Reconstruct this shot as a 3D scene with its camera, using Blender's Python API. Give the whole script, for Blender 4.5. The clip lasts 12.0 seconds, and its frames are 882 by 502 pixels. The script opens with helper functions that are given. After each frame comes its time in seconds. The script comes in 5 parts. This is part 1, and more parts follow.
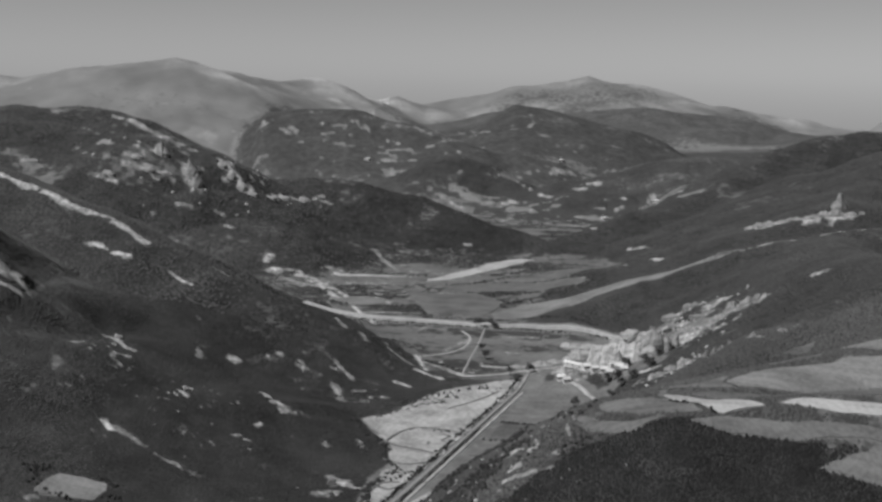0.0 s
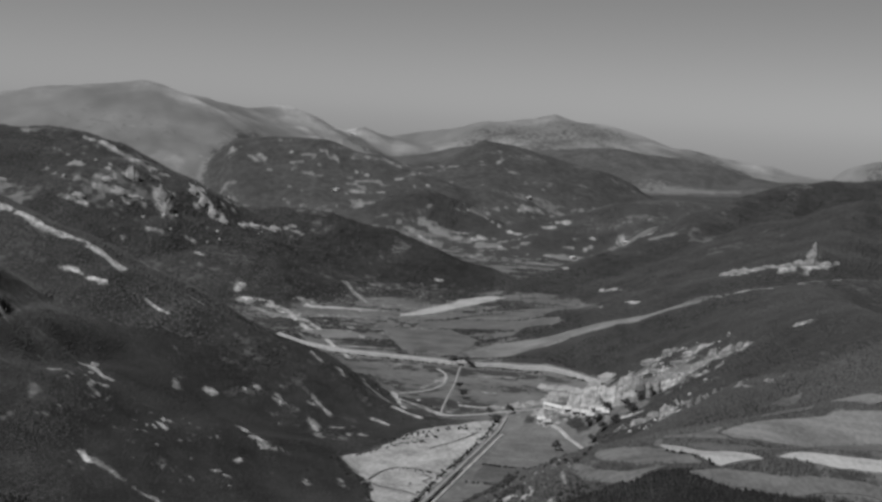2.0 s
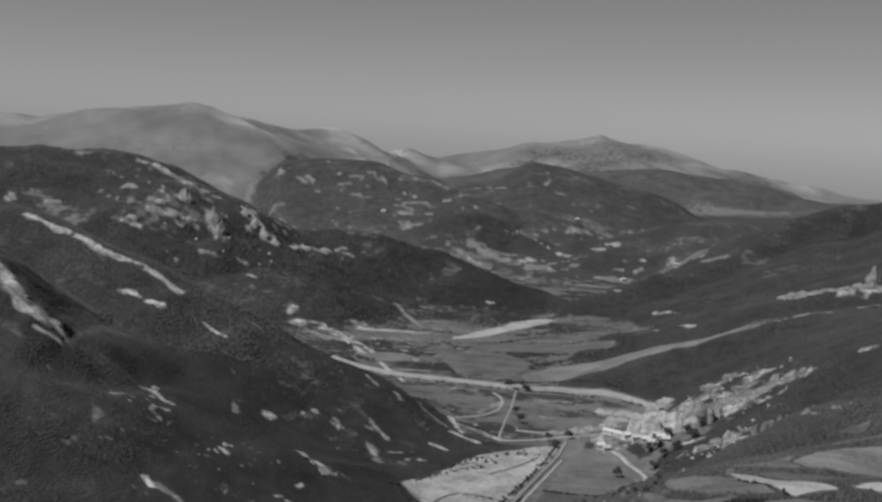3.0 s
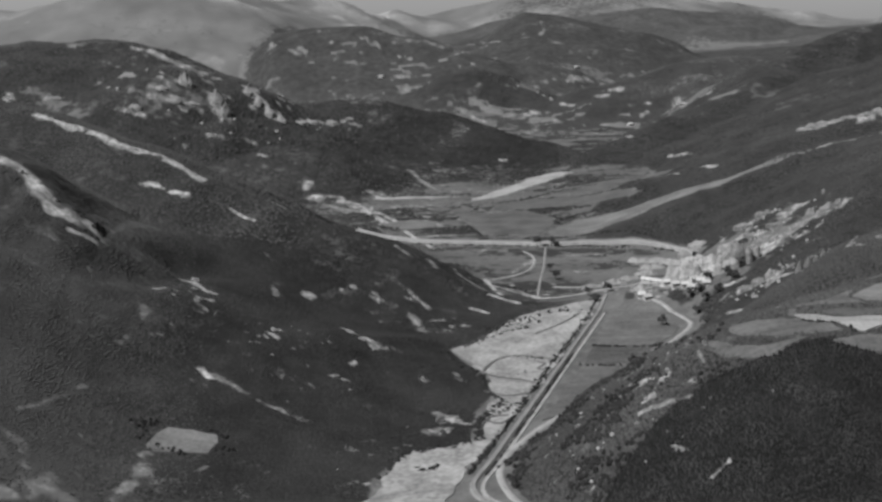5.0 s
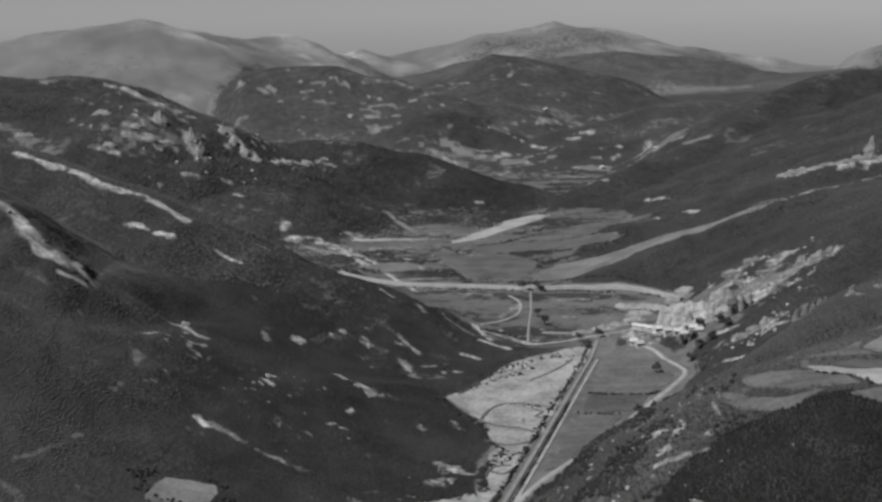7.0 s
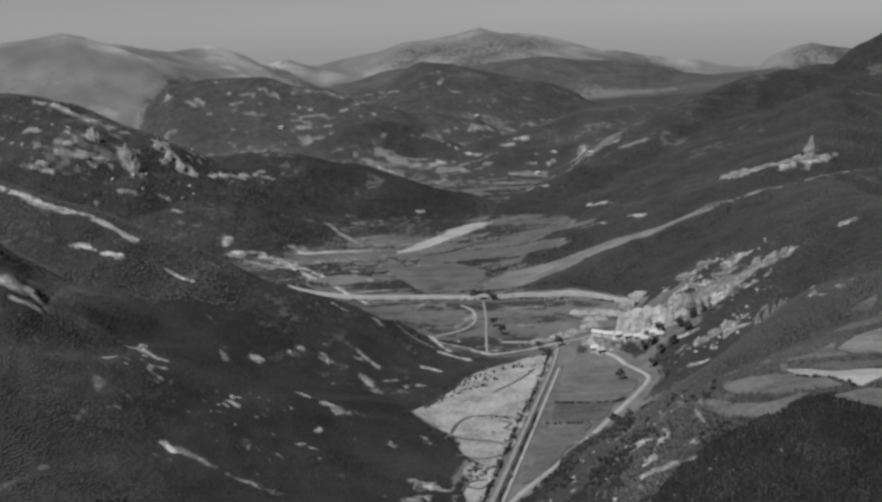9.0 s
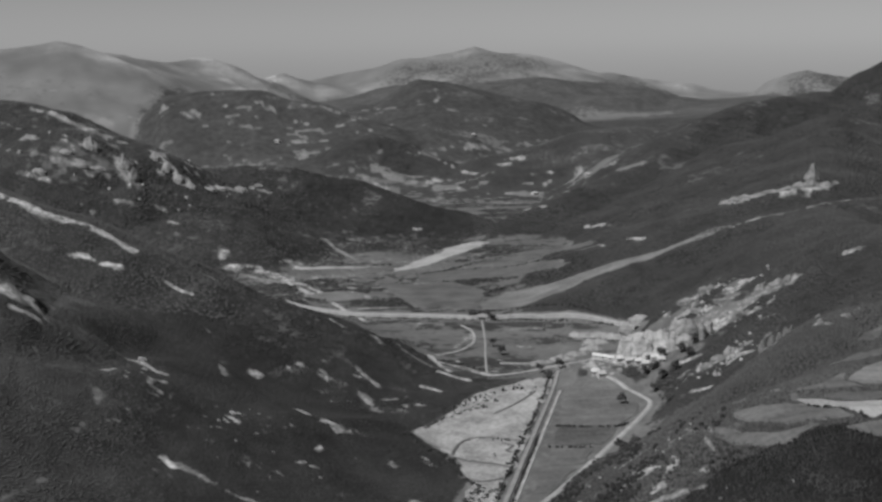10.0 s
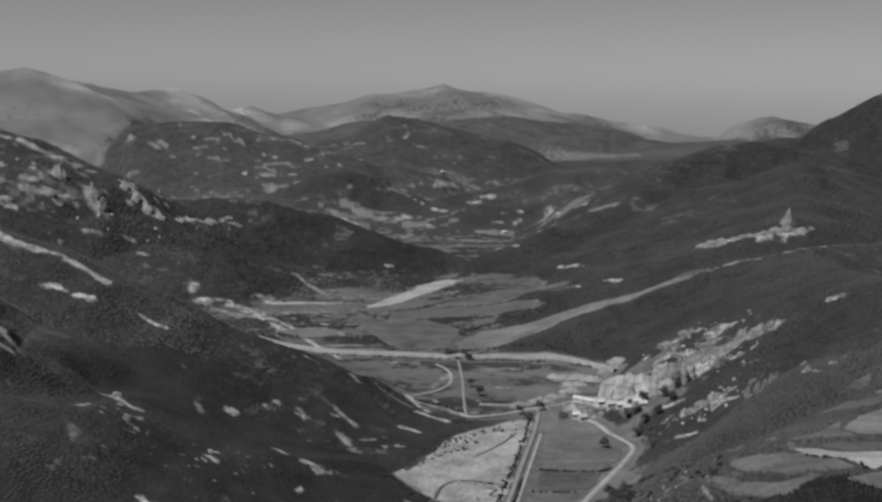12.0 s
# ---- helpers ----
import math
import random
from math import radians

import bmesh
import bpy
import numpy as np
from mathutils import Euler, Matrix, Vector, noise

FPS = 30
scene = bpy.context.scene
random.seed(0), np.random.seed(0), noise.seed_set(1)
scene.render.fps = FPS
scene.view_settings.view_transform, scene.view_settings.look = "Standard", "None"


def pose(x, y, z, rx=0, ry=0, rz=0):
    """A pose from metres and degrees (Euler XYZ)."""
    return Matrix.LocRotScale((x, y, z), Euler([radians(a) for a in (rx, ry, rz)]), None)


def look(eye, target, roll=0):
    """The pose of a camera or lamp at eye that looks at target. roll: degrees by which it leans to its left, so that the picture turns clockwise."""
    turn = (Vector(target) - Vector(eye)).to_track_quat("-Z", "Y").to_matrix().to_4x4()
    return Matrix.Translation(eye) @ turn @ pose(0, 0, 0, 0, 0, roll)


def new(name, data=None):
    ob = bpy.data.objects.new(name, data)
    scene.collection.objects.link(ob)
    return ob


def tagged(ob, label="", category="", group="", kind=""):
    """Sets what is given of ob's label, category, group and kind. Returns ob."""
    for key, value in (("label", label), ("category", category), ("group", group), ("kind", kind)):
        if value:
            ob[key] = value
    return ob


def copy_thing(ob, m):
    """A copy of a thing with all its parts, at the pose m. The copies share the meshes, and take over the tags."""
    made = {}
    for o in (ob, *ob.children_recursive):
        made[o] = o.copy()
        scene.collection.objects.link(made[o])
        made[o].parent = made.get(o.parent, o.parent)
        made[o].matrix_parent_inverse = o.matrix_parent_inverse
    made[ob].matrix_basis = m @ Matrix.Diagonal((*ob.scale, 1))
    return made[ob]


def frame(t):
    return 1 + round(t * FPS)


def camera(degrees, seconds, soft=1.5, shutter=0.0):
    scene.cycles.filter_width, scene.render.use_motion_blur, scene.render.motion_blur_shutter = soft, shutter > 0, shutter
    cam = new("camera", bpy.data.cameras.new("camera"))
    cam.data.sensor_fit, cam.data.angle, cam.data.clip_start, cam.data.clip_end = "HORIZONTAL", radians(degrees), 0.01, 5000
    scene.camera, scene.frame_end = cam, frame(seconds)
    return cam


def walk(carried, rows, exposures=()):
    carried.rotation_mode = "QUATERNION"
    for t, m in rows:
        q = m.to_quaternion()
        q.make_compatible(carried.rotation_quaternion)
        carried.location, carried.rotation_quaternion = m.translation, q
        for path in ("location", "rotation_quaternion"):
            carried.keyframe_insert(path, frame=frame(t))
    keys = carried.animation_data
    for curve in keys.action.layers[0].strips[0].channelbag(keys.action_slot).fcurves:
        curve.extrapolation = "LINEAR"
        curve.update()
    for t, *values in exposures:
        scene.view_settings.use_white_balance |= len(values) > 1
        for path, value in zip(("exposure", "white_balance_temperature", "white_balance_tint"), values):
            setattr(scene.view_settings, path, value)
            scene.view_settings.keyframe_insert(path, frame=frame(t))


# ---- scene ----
# ==== camera and its flight ====
cam = camera(38.0, 12.0, soft=3.0)
FLIGHT = (
    (0.0, 86.7, -34.9, 246.9, 2.08, -7.76, 0.94),
    (0.5, 81.4, -32.3, 247.3, 1.18, -6.83, 2.05),
    (1.0, 75.7, -29.7, 247.7, 0.27, -6.96, 2.47),
    (1.5, 69.6, -27.1, 248.3, 0.16, -6.88, 2.25),
    (2.0, 63.3, -24.5, 248.9, 0.13, -6.26, 3.20),
    (2.5, 56.7, -22.0, 249.6, 1.28, -5.67, 3.55),
    (2.7, 54.0, -20.9, 249.9, 1.77, -5.37, 3.40),
    (4.3, 31.5, -12.5, 252.5, 2.61, -9.21, -0.47),
    (4.5, 28.7, -11.4, 252.9, 2.75, -10.41, -1.52),
    (5.0, 21.5, -8.6, 253.7, 1.76, -11.74, -2.14),
    (5.5, 14.3, -5.8, 254.6, 0.28, -11.02, -1.77),
    (6.0, 7.1, -2.9, 255.4, -0.26, -11.23, -2.05),
    (6.5, 0.0, 0.0, 256.1, -0.01, -10.73, -1.69),
    (7.0, -7.0, 3.0, 256.9, -0.33, -10.07, -1.25),
    (7.2, -9.7, 4.3, 257.1, -0.71, -9.96, -1.23),
    (8.8, -30.3, 14.8, 258.8, -3.31, -10.13, -2.15),
    (9.0, -32.7, 16.2, 259.0, -3.80, -9.85, -2.33),
    (9.5, -38.4, 19.7, 259.2, -4.13, -9.17, -1.83),
    (10.0, -43.7, 23.5, 259.3, -4.37, -9.08, -0.81),
    (10.5, -48.6, 27.3, 259.3, -5.00, -9.42, -0.62),
    (11.0, -53.0, 31.3, 259.1, -5.92, -9.07, -0.25),
    (11.5, -56.9, 35.5, 258.8, -6.42, -8.31, 0.10),
    (12.0, -60.3, 39.8, 258.2, -6.23, -7.44, 0.69),
)


def flight_pose(x, y, z, yaw, pitch, lean):
    """The pose from a place, heading (to the left of +y), pitch (up) and lean, in degrees."""
    a, b = radians(yaw), radians(pitch)
    ahead = Vector((-math.sin(a) * math.cos(b), math.cos(a) * math.cos(b), math.sin(b)))
    eye = Vector((x, y, z))
    return look(eye, eye + ahead * 100, lean)


walk(cam, [(t, flight_pose(*row)) for t, *row in FLIGHT], exposures=((0.0, 0.56), (0.5, 0.44), (1.5, 0.37), (2.7, 0.37), (4.4, 0.44), (5.0, 0.54), (5.7, 0.42), (6.5, 0.4), (9.0, 0.41), (10.5, 0.4), (12.0, 0.29)))

# ==== sky and sun ====
SUN_UP, SUN_ROUND = 55.0, 236.0  # elevation; bearing clockwise from +y
world = bpy.data.worlds.new("sky")
scene.world = world
world.use_nodes = True
wn = world.node_tree.nodes
sky = wn.new("ShaderNodeTexSky")
sky.sky_type, sky.sun_disc = "NISHITA", False
sky.sun_elevation, sky.sun_rotation = radians(SUN_UP), radians(SUN_ROUND)
sky.altitude, sky.air_density, sky.dust_density, sky.ozone_density = 800, 0.75, 0.35, 1.0
grey_sky = wn.new("ShaderNodeRGBToBW")
world.node_tree.links.new(sky.outputs[0], grey_sky.inputs[0])
world.node_tree.links.new(grey_sky.outputs[0], wn["Background"].inputs[0])
wn["Background"].inputs[1].default_value = 0.038

sun = new("sun", bpy.data.lights.new("sun", "SUN"))
sun.data.energy, sun.data.angle = 3.7, radians(0.6)
up_, round_ = radians(SUN_UP), radians(SUN_ROUND)
sun_from = Vector((math.sin(round_) * math.cos(up_), math.cos(round_) * math.cos(up_), math.sin(up_)))
sun.matrix_world = look(sun_from * 3000, (0, 0, 0))

# ==== the lie of the land ====
# Each ridge: crest points (x, y, height), slope of its sides, half-width of the rounded crest.
RIDGES_FAR = {
    "massif_west": (((-3000, 2900, 260), (-1700, 3300, 235), (-1240, 3400, 236), (-1173, 3400, 228), (-1000, 3400, 266), (-880, 3420, 276), (-790, 3450, 288), (-770, 3450, 291), (-740, 3480, 282), (-690, 3600, 256), (-538, 3750, 226), (-434, 3916, 226), (-330, 4050, 178), (-260, 4150, 150)), 0.36, 20),
    "saddle_knoll": (((-352, 4300, 150), (-228, 4300, 176), (-124, 4300, 148)), 0.30, 40),
    "massif_north": (((-131, 4450, 148), (44, 4500, 177), (182, 4500, 207), (339, 4500, 234), (426, 4500, 258), (594, 4500, 225), (732, 4500, 196), (968, 4500, 148)), 0.24, 22),
}
RIDGES_BACK = {
    "forerange": (((171, 3900, 152), (311, 3950, 135), (558, 4000, 159), (750, 4000, 139), (907, 4000, 131), (1000, 3950, 95)), 0.24, 40),
    "far_east": (((1000, 4500, 118), (1136, 4500, 121), (1405, 4500, 73)), 0.20, 60),
    "east_dome": (((1307, 4200, 80), (1401, 4200, 144), (1501, 4200, 166), (1595, 4200, 142), (1700, 4150, 120), (2400, 3900, 210)), 0.40, 40),
    "tableland": (((-470, 3010, 160), (-330, 3010, 160), (-225, 3000, 164), (-95, 2950, 134), (-18, 2900, 105)), 0.5, 50),
}
RIDGES_MIDDLE = {
    "dark_hill": (((40, 3250, 112), (151, 3250, 168), (301, 3220, 142), (420, 3180, 113), (548, 3120, 62)), 0.26, 60),
    "mid_hill": (((-97, 2550, 48), (-40, 2550, 80), (16, 2560, 92), (71, 2540, 77), (135, 2500, 45), (206, 2440, 6)), 0.42, 25),
    "far_spur": (((150, 2250, -12), (204, 2350, 16), (294, 2450, 52), (409, 2500, 83), (529, 2550, 93), (641, 2600, 98), (1000, 2750, 150)), 0.24, 40),
    "mid_ridge": (((-420, 2010, 90), (-267, 1985, 84), (-188, 1980, 86), (-118, 1960, 84), (-49, 1940, 68), (18, 1900, 51), (95, 1860, 30), (159, 1800, 7)), 0.34, 25),
}
RIDGES_WEST = {
    "rocky_hill": (((-1500, 1850, 240), (-900, 1900, 195), (-659, 1900, 188), (-503, 1900, 188), (-446, 1880, 180), (-363, 1850, 147), (-310, 1820, 124), (-249, 1780, 80), (-149, 1700, 38), (-90, 1660, 0)), 0.36, 28),
    "rock_shoulder": (((-470, 1850, 170), (-400, 1780, 150), (-350, 1750, 122), (-300, 1720, 84), (-255, 1690, 50)), 0.36, 40),
    "road_spur": (((-1200, 1350, 260), (-600, 1230, 195), (-399, 1170, 157), (-298, 1130, 125), (-223, 1090, 99), (-163, 1070, 75), (-106, 1060, 58), (-40, 1045, 34), (20, 1020, 4)), 0.36, 14),
}
RIDGES_NEAR = {
    "scree_spur": (((-900, 930, 300), (-420, 905, 186), (-326, 880, 156), (-300, 868, 146), (-279, 861, 131), (-261, 859, 117), (-247, 861, 104), (-238, 862, 91), (-187, 860, 58), (-114, 812, 31), (-84, 822, 26), (-51, 826, 18), (5, 800, 3), (20, 785, -6)), 0.33, 22),
    "farm_apron": (((-900, 640, 260), (-420, 640, 105), (-250, 655, 48), (-150, 655, 14), (-70, 690, 4)), 0.22, 25),
    "scrub_flank": (((-900, 760, 290), (-420, 755, 150), (-300, 775, 108), (-240, 790, 86), (-190, 795, 64), (-130, 780, 37), (-70, 770, 14), (-15, 765, 2)), 0.25, 45),
}
RIDGES_EAST = {
    "east_ridge": (((159, 1750, 6), (215, 1800, 23), (303, 1850, 54), (392, 1930, 70), (459, 2000, 88), (600, 2200, 130), (707, 2300, 157), (860, 2350, 166), (924, 2350, 208), (1018, 2350, 251), (1500, 2300, 330)), 0.42, 22),
    "cliff_spur": (((700, 1900, 150), (600, 1650, 130), (487, 1440, 106), (400, 1380, 84)), 0.35, 20),
    "village_ridge": (((136, 1240, 5), (177, 1250, 17), (259, 1270, 39), (341, 1285, 72), (453, 1300, 95), (537, 1300, 98), (900, 1350, 140)), 0.34, 14),
}
RIDGES_BENCH = {
    "village_slope": (((430, 800, 122), (402, 880, 112), (396, 960, 110), (396, 1060, 105), (410, 1170, 98), (440, 1260, 95)), 0.56, 26),
    "village_nose": (((232, 915, 26), (262, 900, 48), (284, 890, 60), (340, 905, 84)), 0.44, 16),
    "village_rise": (((140, 1004, 7), (185, 1000, 15), (232, 998, 31), (300, 1020, 42)), 0.30, 18),
    "bench": (((150, 620, 73), (182, 600, 83), (215, 612, 84), (280, 640, 83), (420, 660, 88), (800, 640, 100)), 0.74, 24),
    "bench_top": (((176, 632, 81), (225, 672, 82), (290, 730, 82), (420, 780, 96)), 0.80, 44),
    "bench_edge": (((216, 768, 58), (238, 788, 67), (262, 806, 74), (288, 846, 75), (330, 880, 84)), 0.95, 22),
}
RIDGES = {**RIDGES_FAR, **RIDGES_BACK, **RIDGES_MIDDLE, **RIDGES_WEST, **RIDGES_NEAR, **RIDGES_EAST, **RIDGES_BENCH}


def lattice(ix, iy, seed):
    h = (ix.astype(np.int64) * 374761393 + iy.astype(np.int64) * 668265263 + seed * 974634777) & 0x7FFFFFFF
    h = ((h ^ (h >> 13)) * 1274126177) & 0x7FFFFFFF
    return ((h ^ (h >> 16)) & 0xFFFF) / 65535.0


def value_noise(x, y, size, seed):
    x, y = x / size, y / size
    ix, iy = np.floor(x), np.floor(y)
    fx, fy = x - ix, y - iy
    fx, fy = fx * fx * (3 - 2 * fx), fy * fy * (3 - 2 * fy)
    a, b = lattice(ix, iy, seed), lattice(ix + 1, iy, seed)
    c, d = lattice(ix, iy + 1, seed), lattice(ix + 1, iy + 1, seed)
    return (a * (1 - fx) + b * fx) * (1 - fy) + (c * (1 - fx) + d * fx) * fy


def fractal(x, y, size, seed, octaves=5):
    total, weight, sum_w = 0.0, 1.0, 0.0
    for k in range(octaves):
        total = total + weight * value_noise(x, y, size / 2**k, seed + k)
        sum_w += weight
        weight *= 0.5
    return total / sum_w - 0.5


def along(px, py, line):
    """Distance to a polyline, and its third coordinate near there, blended between neighbouring stretches."""
    best, high, total = np.full(px.shape, 1e9), np.zeros(px.shape), np.zeros(px.shape)
    for (ax, ay, az), (bx, by, bz) in zip(line, line[1:]):
        dx, dy = bx - ax, by - ay
        s = np.clip(((px - ax) * dx + (py - ay) * dy) / (dx * dx + dy * dy), 0, 1)
        d = np.hypot(px - ax - s * dx, py - ay - s * dy)
        w = (d + 4.0) ** -6.0
        best, high, total = np.minimum(best, d), high + w * (az + s * (bz - az)), total + w
    return best, high / total


def smooth_top(a, b, k):
    """The higher of two heights, with a rounded valley between them."""
    h = np.clip(0.5 + 0.5 * (a - b) / k, 0, 1)
    return b * (1 - h) + a * h + k * h * (1 - h)


def valley_floor(x, y):
    return np.interp(y, (-3000, 0, 600, 1650, 2200, 2600, 3200, 4000, 5200), (120, 60, -2, 0, -6, 12, 45, 55, 22)) + 0.04 * np.clip(np.abs(x - 100) - 350, 0, 900)


def road_line(y):
    """Where the main road runs along the foot of the bench."""
    return np.interp(y, (540, 560, 584, 609, 628, 660, 702, 752, 796, 838, 884, 918, 960, 1000), (60, 50, 40, 32, 29, 33, 53, 85, 111, 135, 161, 177, 172, 150))


def raised(x, y):
    z = valley_floor(x, y)
    uneven = [1 + 0.35 * fractal(x, y, 160, 40 + n, 3) for n in range(4)]
    for n, (name, (line, slope, width)) in enumerate(RIDGES.items()):
        d, high = along(x, y, line)
        d = d * uneven[n % 4]
        top = high - slope * (np.sqrt(d * d + width * width) - width)
        # the tableland breaks off in a bluff at its western end
        top = top - 110 * np.clip((-425 - x + 90 * fractal(x, y, 90, 46, 3)) / 110, 0, 1) if name == "tableland" else top
        z = smooth_top(top, z, 7.0)
    # the road and the railway run on the flat, below the bench
    road_x = road_line(y)
    rail_x = (y - 535) * 0.2863 - 10
    flat = (1 - np.clip((x - road_x - 7) / 22, 0, 1)) * np.clip((x - rail_x + 14) / 12, 0, 1) * np.clip((y - 540) / 20, 0, 1) * np.clip((990 - y) / 30, 0, 1)
    return z + (valley_floor(x, y) - z) * flat


def land(px, py):
    """Height of the ground."""
    x, y = np.asarray(px, float), np.asarray(py, float)
    base = valley_floor(x, y)
    z = raised(x, y)
    rough = np.clip((z - base - 4) / 25, 0, 1)
    # the farmed bench stays smooth
    rough = rough * (1 - 0.85 * np.clip(1.4 - np.hypot((x - 240) / 130, (y - 665) / 75), 0, 1))
    far = np.clip((np.hypot(x, y) - 700) / 1500, 0, 1)
    vast = np.clip((y - 2300) / 500, 0, 1)
    z = z + rough * ((fractal(x, y, 90, 7) * (7 + 18 * far) * (1 - 0.75 * vast) + fractal(x, y, 170, 8, 2) * 26 * vast) + fractal(x, y, 300, 17) * 16 * far - np.abs(fractal(x, y, 420, 27)) * 40 * np.clip((y - 2600) / 600, 0, 1) + 6 * np.clip((y - 2600) / 600, 0, 1))
    return z


# ==== materials ====
def node_material(name):
    m = bpy.data.materials.new(name)
    m.use_nodes = True
    n = m.node_tree.nodes
    return m, n, m.node_tree.links, n["Principled BSDF"]


def mixed(nodes, links, fac, a, b):
    """A node that mixes two greys (numbers or sockets)."""
    mix = nodes.new("ShaderNodeMix")
    mix.data_type = "FLOAT"
    for slot, value in ((0, fac), (2, a), (3, b)):
        if isinstance(value, (int, float)):
            mix.inputs[slot].default_value = value
        else:
            links.new(value, mix.inputs[slot])
    return mix.outputs[0]


def noise_node(nodes, links, size, detail=4.0, low=0.35, high=0.65):
    """Noise in world metres, stretched to 0..1."""
    pos = nodes.new("ShaderNodeNewGeometry")
    tex = nodes.new("ShaderNodeTexNoise")
    tex.inputs["Scale"].default_value, tex.inputs["Detail"].default_value = 1.0 / size, detail
    links.new(pos.outputs["Position"], tex.inputs["Vector"])
    ramp = nodes.new("ShaderNodeMapRange")
    ramp.inputs[1].default_value, ramp.inputs[2].default_value = low, high
    links.new(tex.outputs[0], ramp.inputs[0])
    return ramp.outputs[0]


def attribute(nodes, name):
    a = nodes.new("ShaderNodeAttribute")
    a.attribute_name = name
    return a.outputs["Fac"]


def bumped(nodes, links, bsdf, height, distance, strength=0.6):
    b = nodes.new("ShaderNodeBump")
    b.inputs["Strength"].default_value, b.inputs["Distance"].default_value = strength, distance
    links.new(height, b.inputs["Height"])
    links.new(b.outputs[0], bsdf.inputs["Normal"])


def surface(name, dark, light, size, fine, rough=0.9, bump=0.3, island=0.0, objects=0.0, gloss=0.2):
    """A grey surface that varies at two scales, and from piece to piece."""
    m, n, l, bsdf = node_material(name)
    coarse, grain = noise_node(n, l, size), noise_node(n, l, fine, 3.0)
    tone = mixed(n, l, coarse, dark, light)
    tone = mixed(n, l, 0.4, tone, mixed(n, l, grain, dark * 0.75, light * 1.2))
    for amount, source in ((island, "ShaderNodeNewGeometry"), (objects, "ShaderNodeObjectInfo")):
        if amount:
            info = n.new(source)
            out = info.outputs["Random Per Island"] if source == "ShaderNodeNewGeometry" else info.outputs["Random"]
            shift = n.new("ShaderNodeMapRange")
            shift.inputs[3].default_value, shift.inputs[4].default_value = 1 - amount, 1 + amount
            l.new(out, shift.inputs[0])
            mul = n.new("ShaderNodeMath")
            mul.operation = "MULTIPLY"
            l.new(tone, mul.inputs[0]), l.new(shift.outputs[0], mul.inputs[1])
            tone = mul.outputs[0]
    l.new(tone, bsdf.inputs["Base Color"])
    bsdf.inputs["Roughness"].default_value = rough
    bsdf.inputs["Specular IOR Level"].default_value = gloss
    if bump:
        bumped(n, l, bsdf, grain, bump)
    return m


def field_surface(name, dark, light, objects=0.1):
    """Mown or ploughed land: drifts of tone, long thin furrow streaks, and tufts."""
    m, n, l, bsdf = node_material(name)
    pos, turn = n.new("ShaderNodeNewGeometry"), n.new("ShaderNodeMapping")
    turn.inputs["Rotation"].default_value = (0, 0, math.radians(14))
    turn.inputs["Scale"].default_value = (0.012, 0.16, 0.05)
    l.new(pos.outputs["Position"], turn.inputs["Vector"])
    tex = n.new("ShaderNodeTexNoise")
    tex.inputs["Scale"].default_value, tex.inputs["Detail"].default_value = 1.0, 3.0
    l.new(turn.outputs[0], tex.inputs["Vector"])
    ramp = n.new("ShaderNodeMapRange")
    ramp.inputs[1].default_value, ramp.inputs[2].default_value = 0.36, 0.64
    l.new(tex.outputs[0], ramp.inputs[0])
    drift, tufts = noise_node(n, l, 30), noise_node(n, l, 2.6, 3.0)
    tone = mixed(n, l, ramp.outputs[0], mixed(n, l, drift, dark * 0.72, light * 0.85), mixed(n, l, drift, dark, light * 1.1))
    tone = mixed(n, l, 0.3, tone, mixed(n, l, tufts, dark * 0.6, light * 1.1))
    info, shift, mul = n.new("ShaderNodeObjectInfo"), n.new("ShaderNodeMapRange"), n.new("ShaderNodeMath")
    shift.inputs[3].default_value, shift.inputs[4].default_value = 1 - objects, 1 + objects
    mul.operation = "MULTIPLY"
    l.new(info.outputs["Random"], shift.inputs[0])
    l.new(tone, mul.inputs[0]), l.new(shift.outputs[0], mul.inputs[1])
    l.new(mul.outputs[0], bsdf.inputs["Base Color"])
    bsdf.inputs["Roughness"].default_value = 0.95
    bsdf.inputs["Specular IOR Level"].default_value = 0.1
    bumped(n, l, bsdf, tufts, 0.25)
    return m


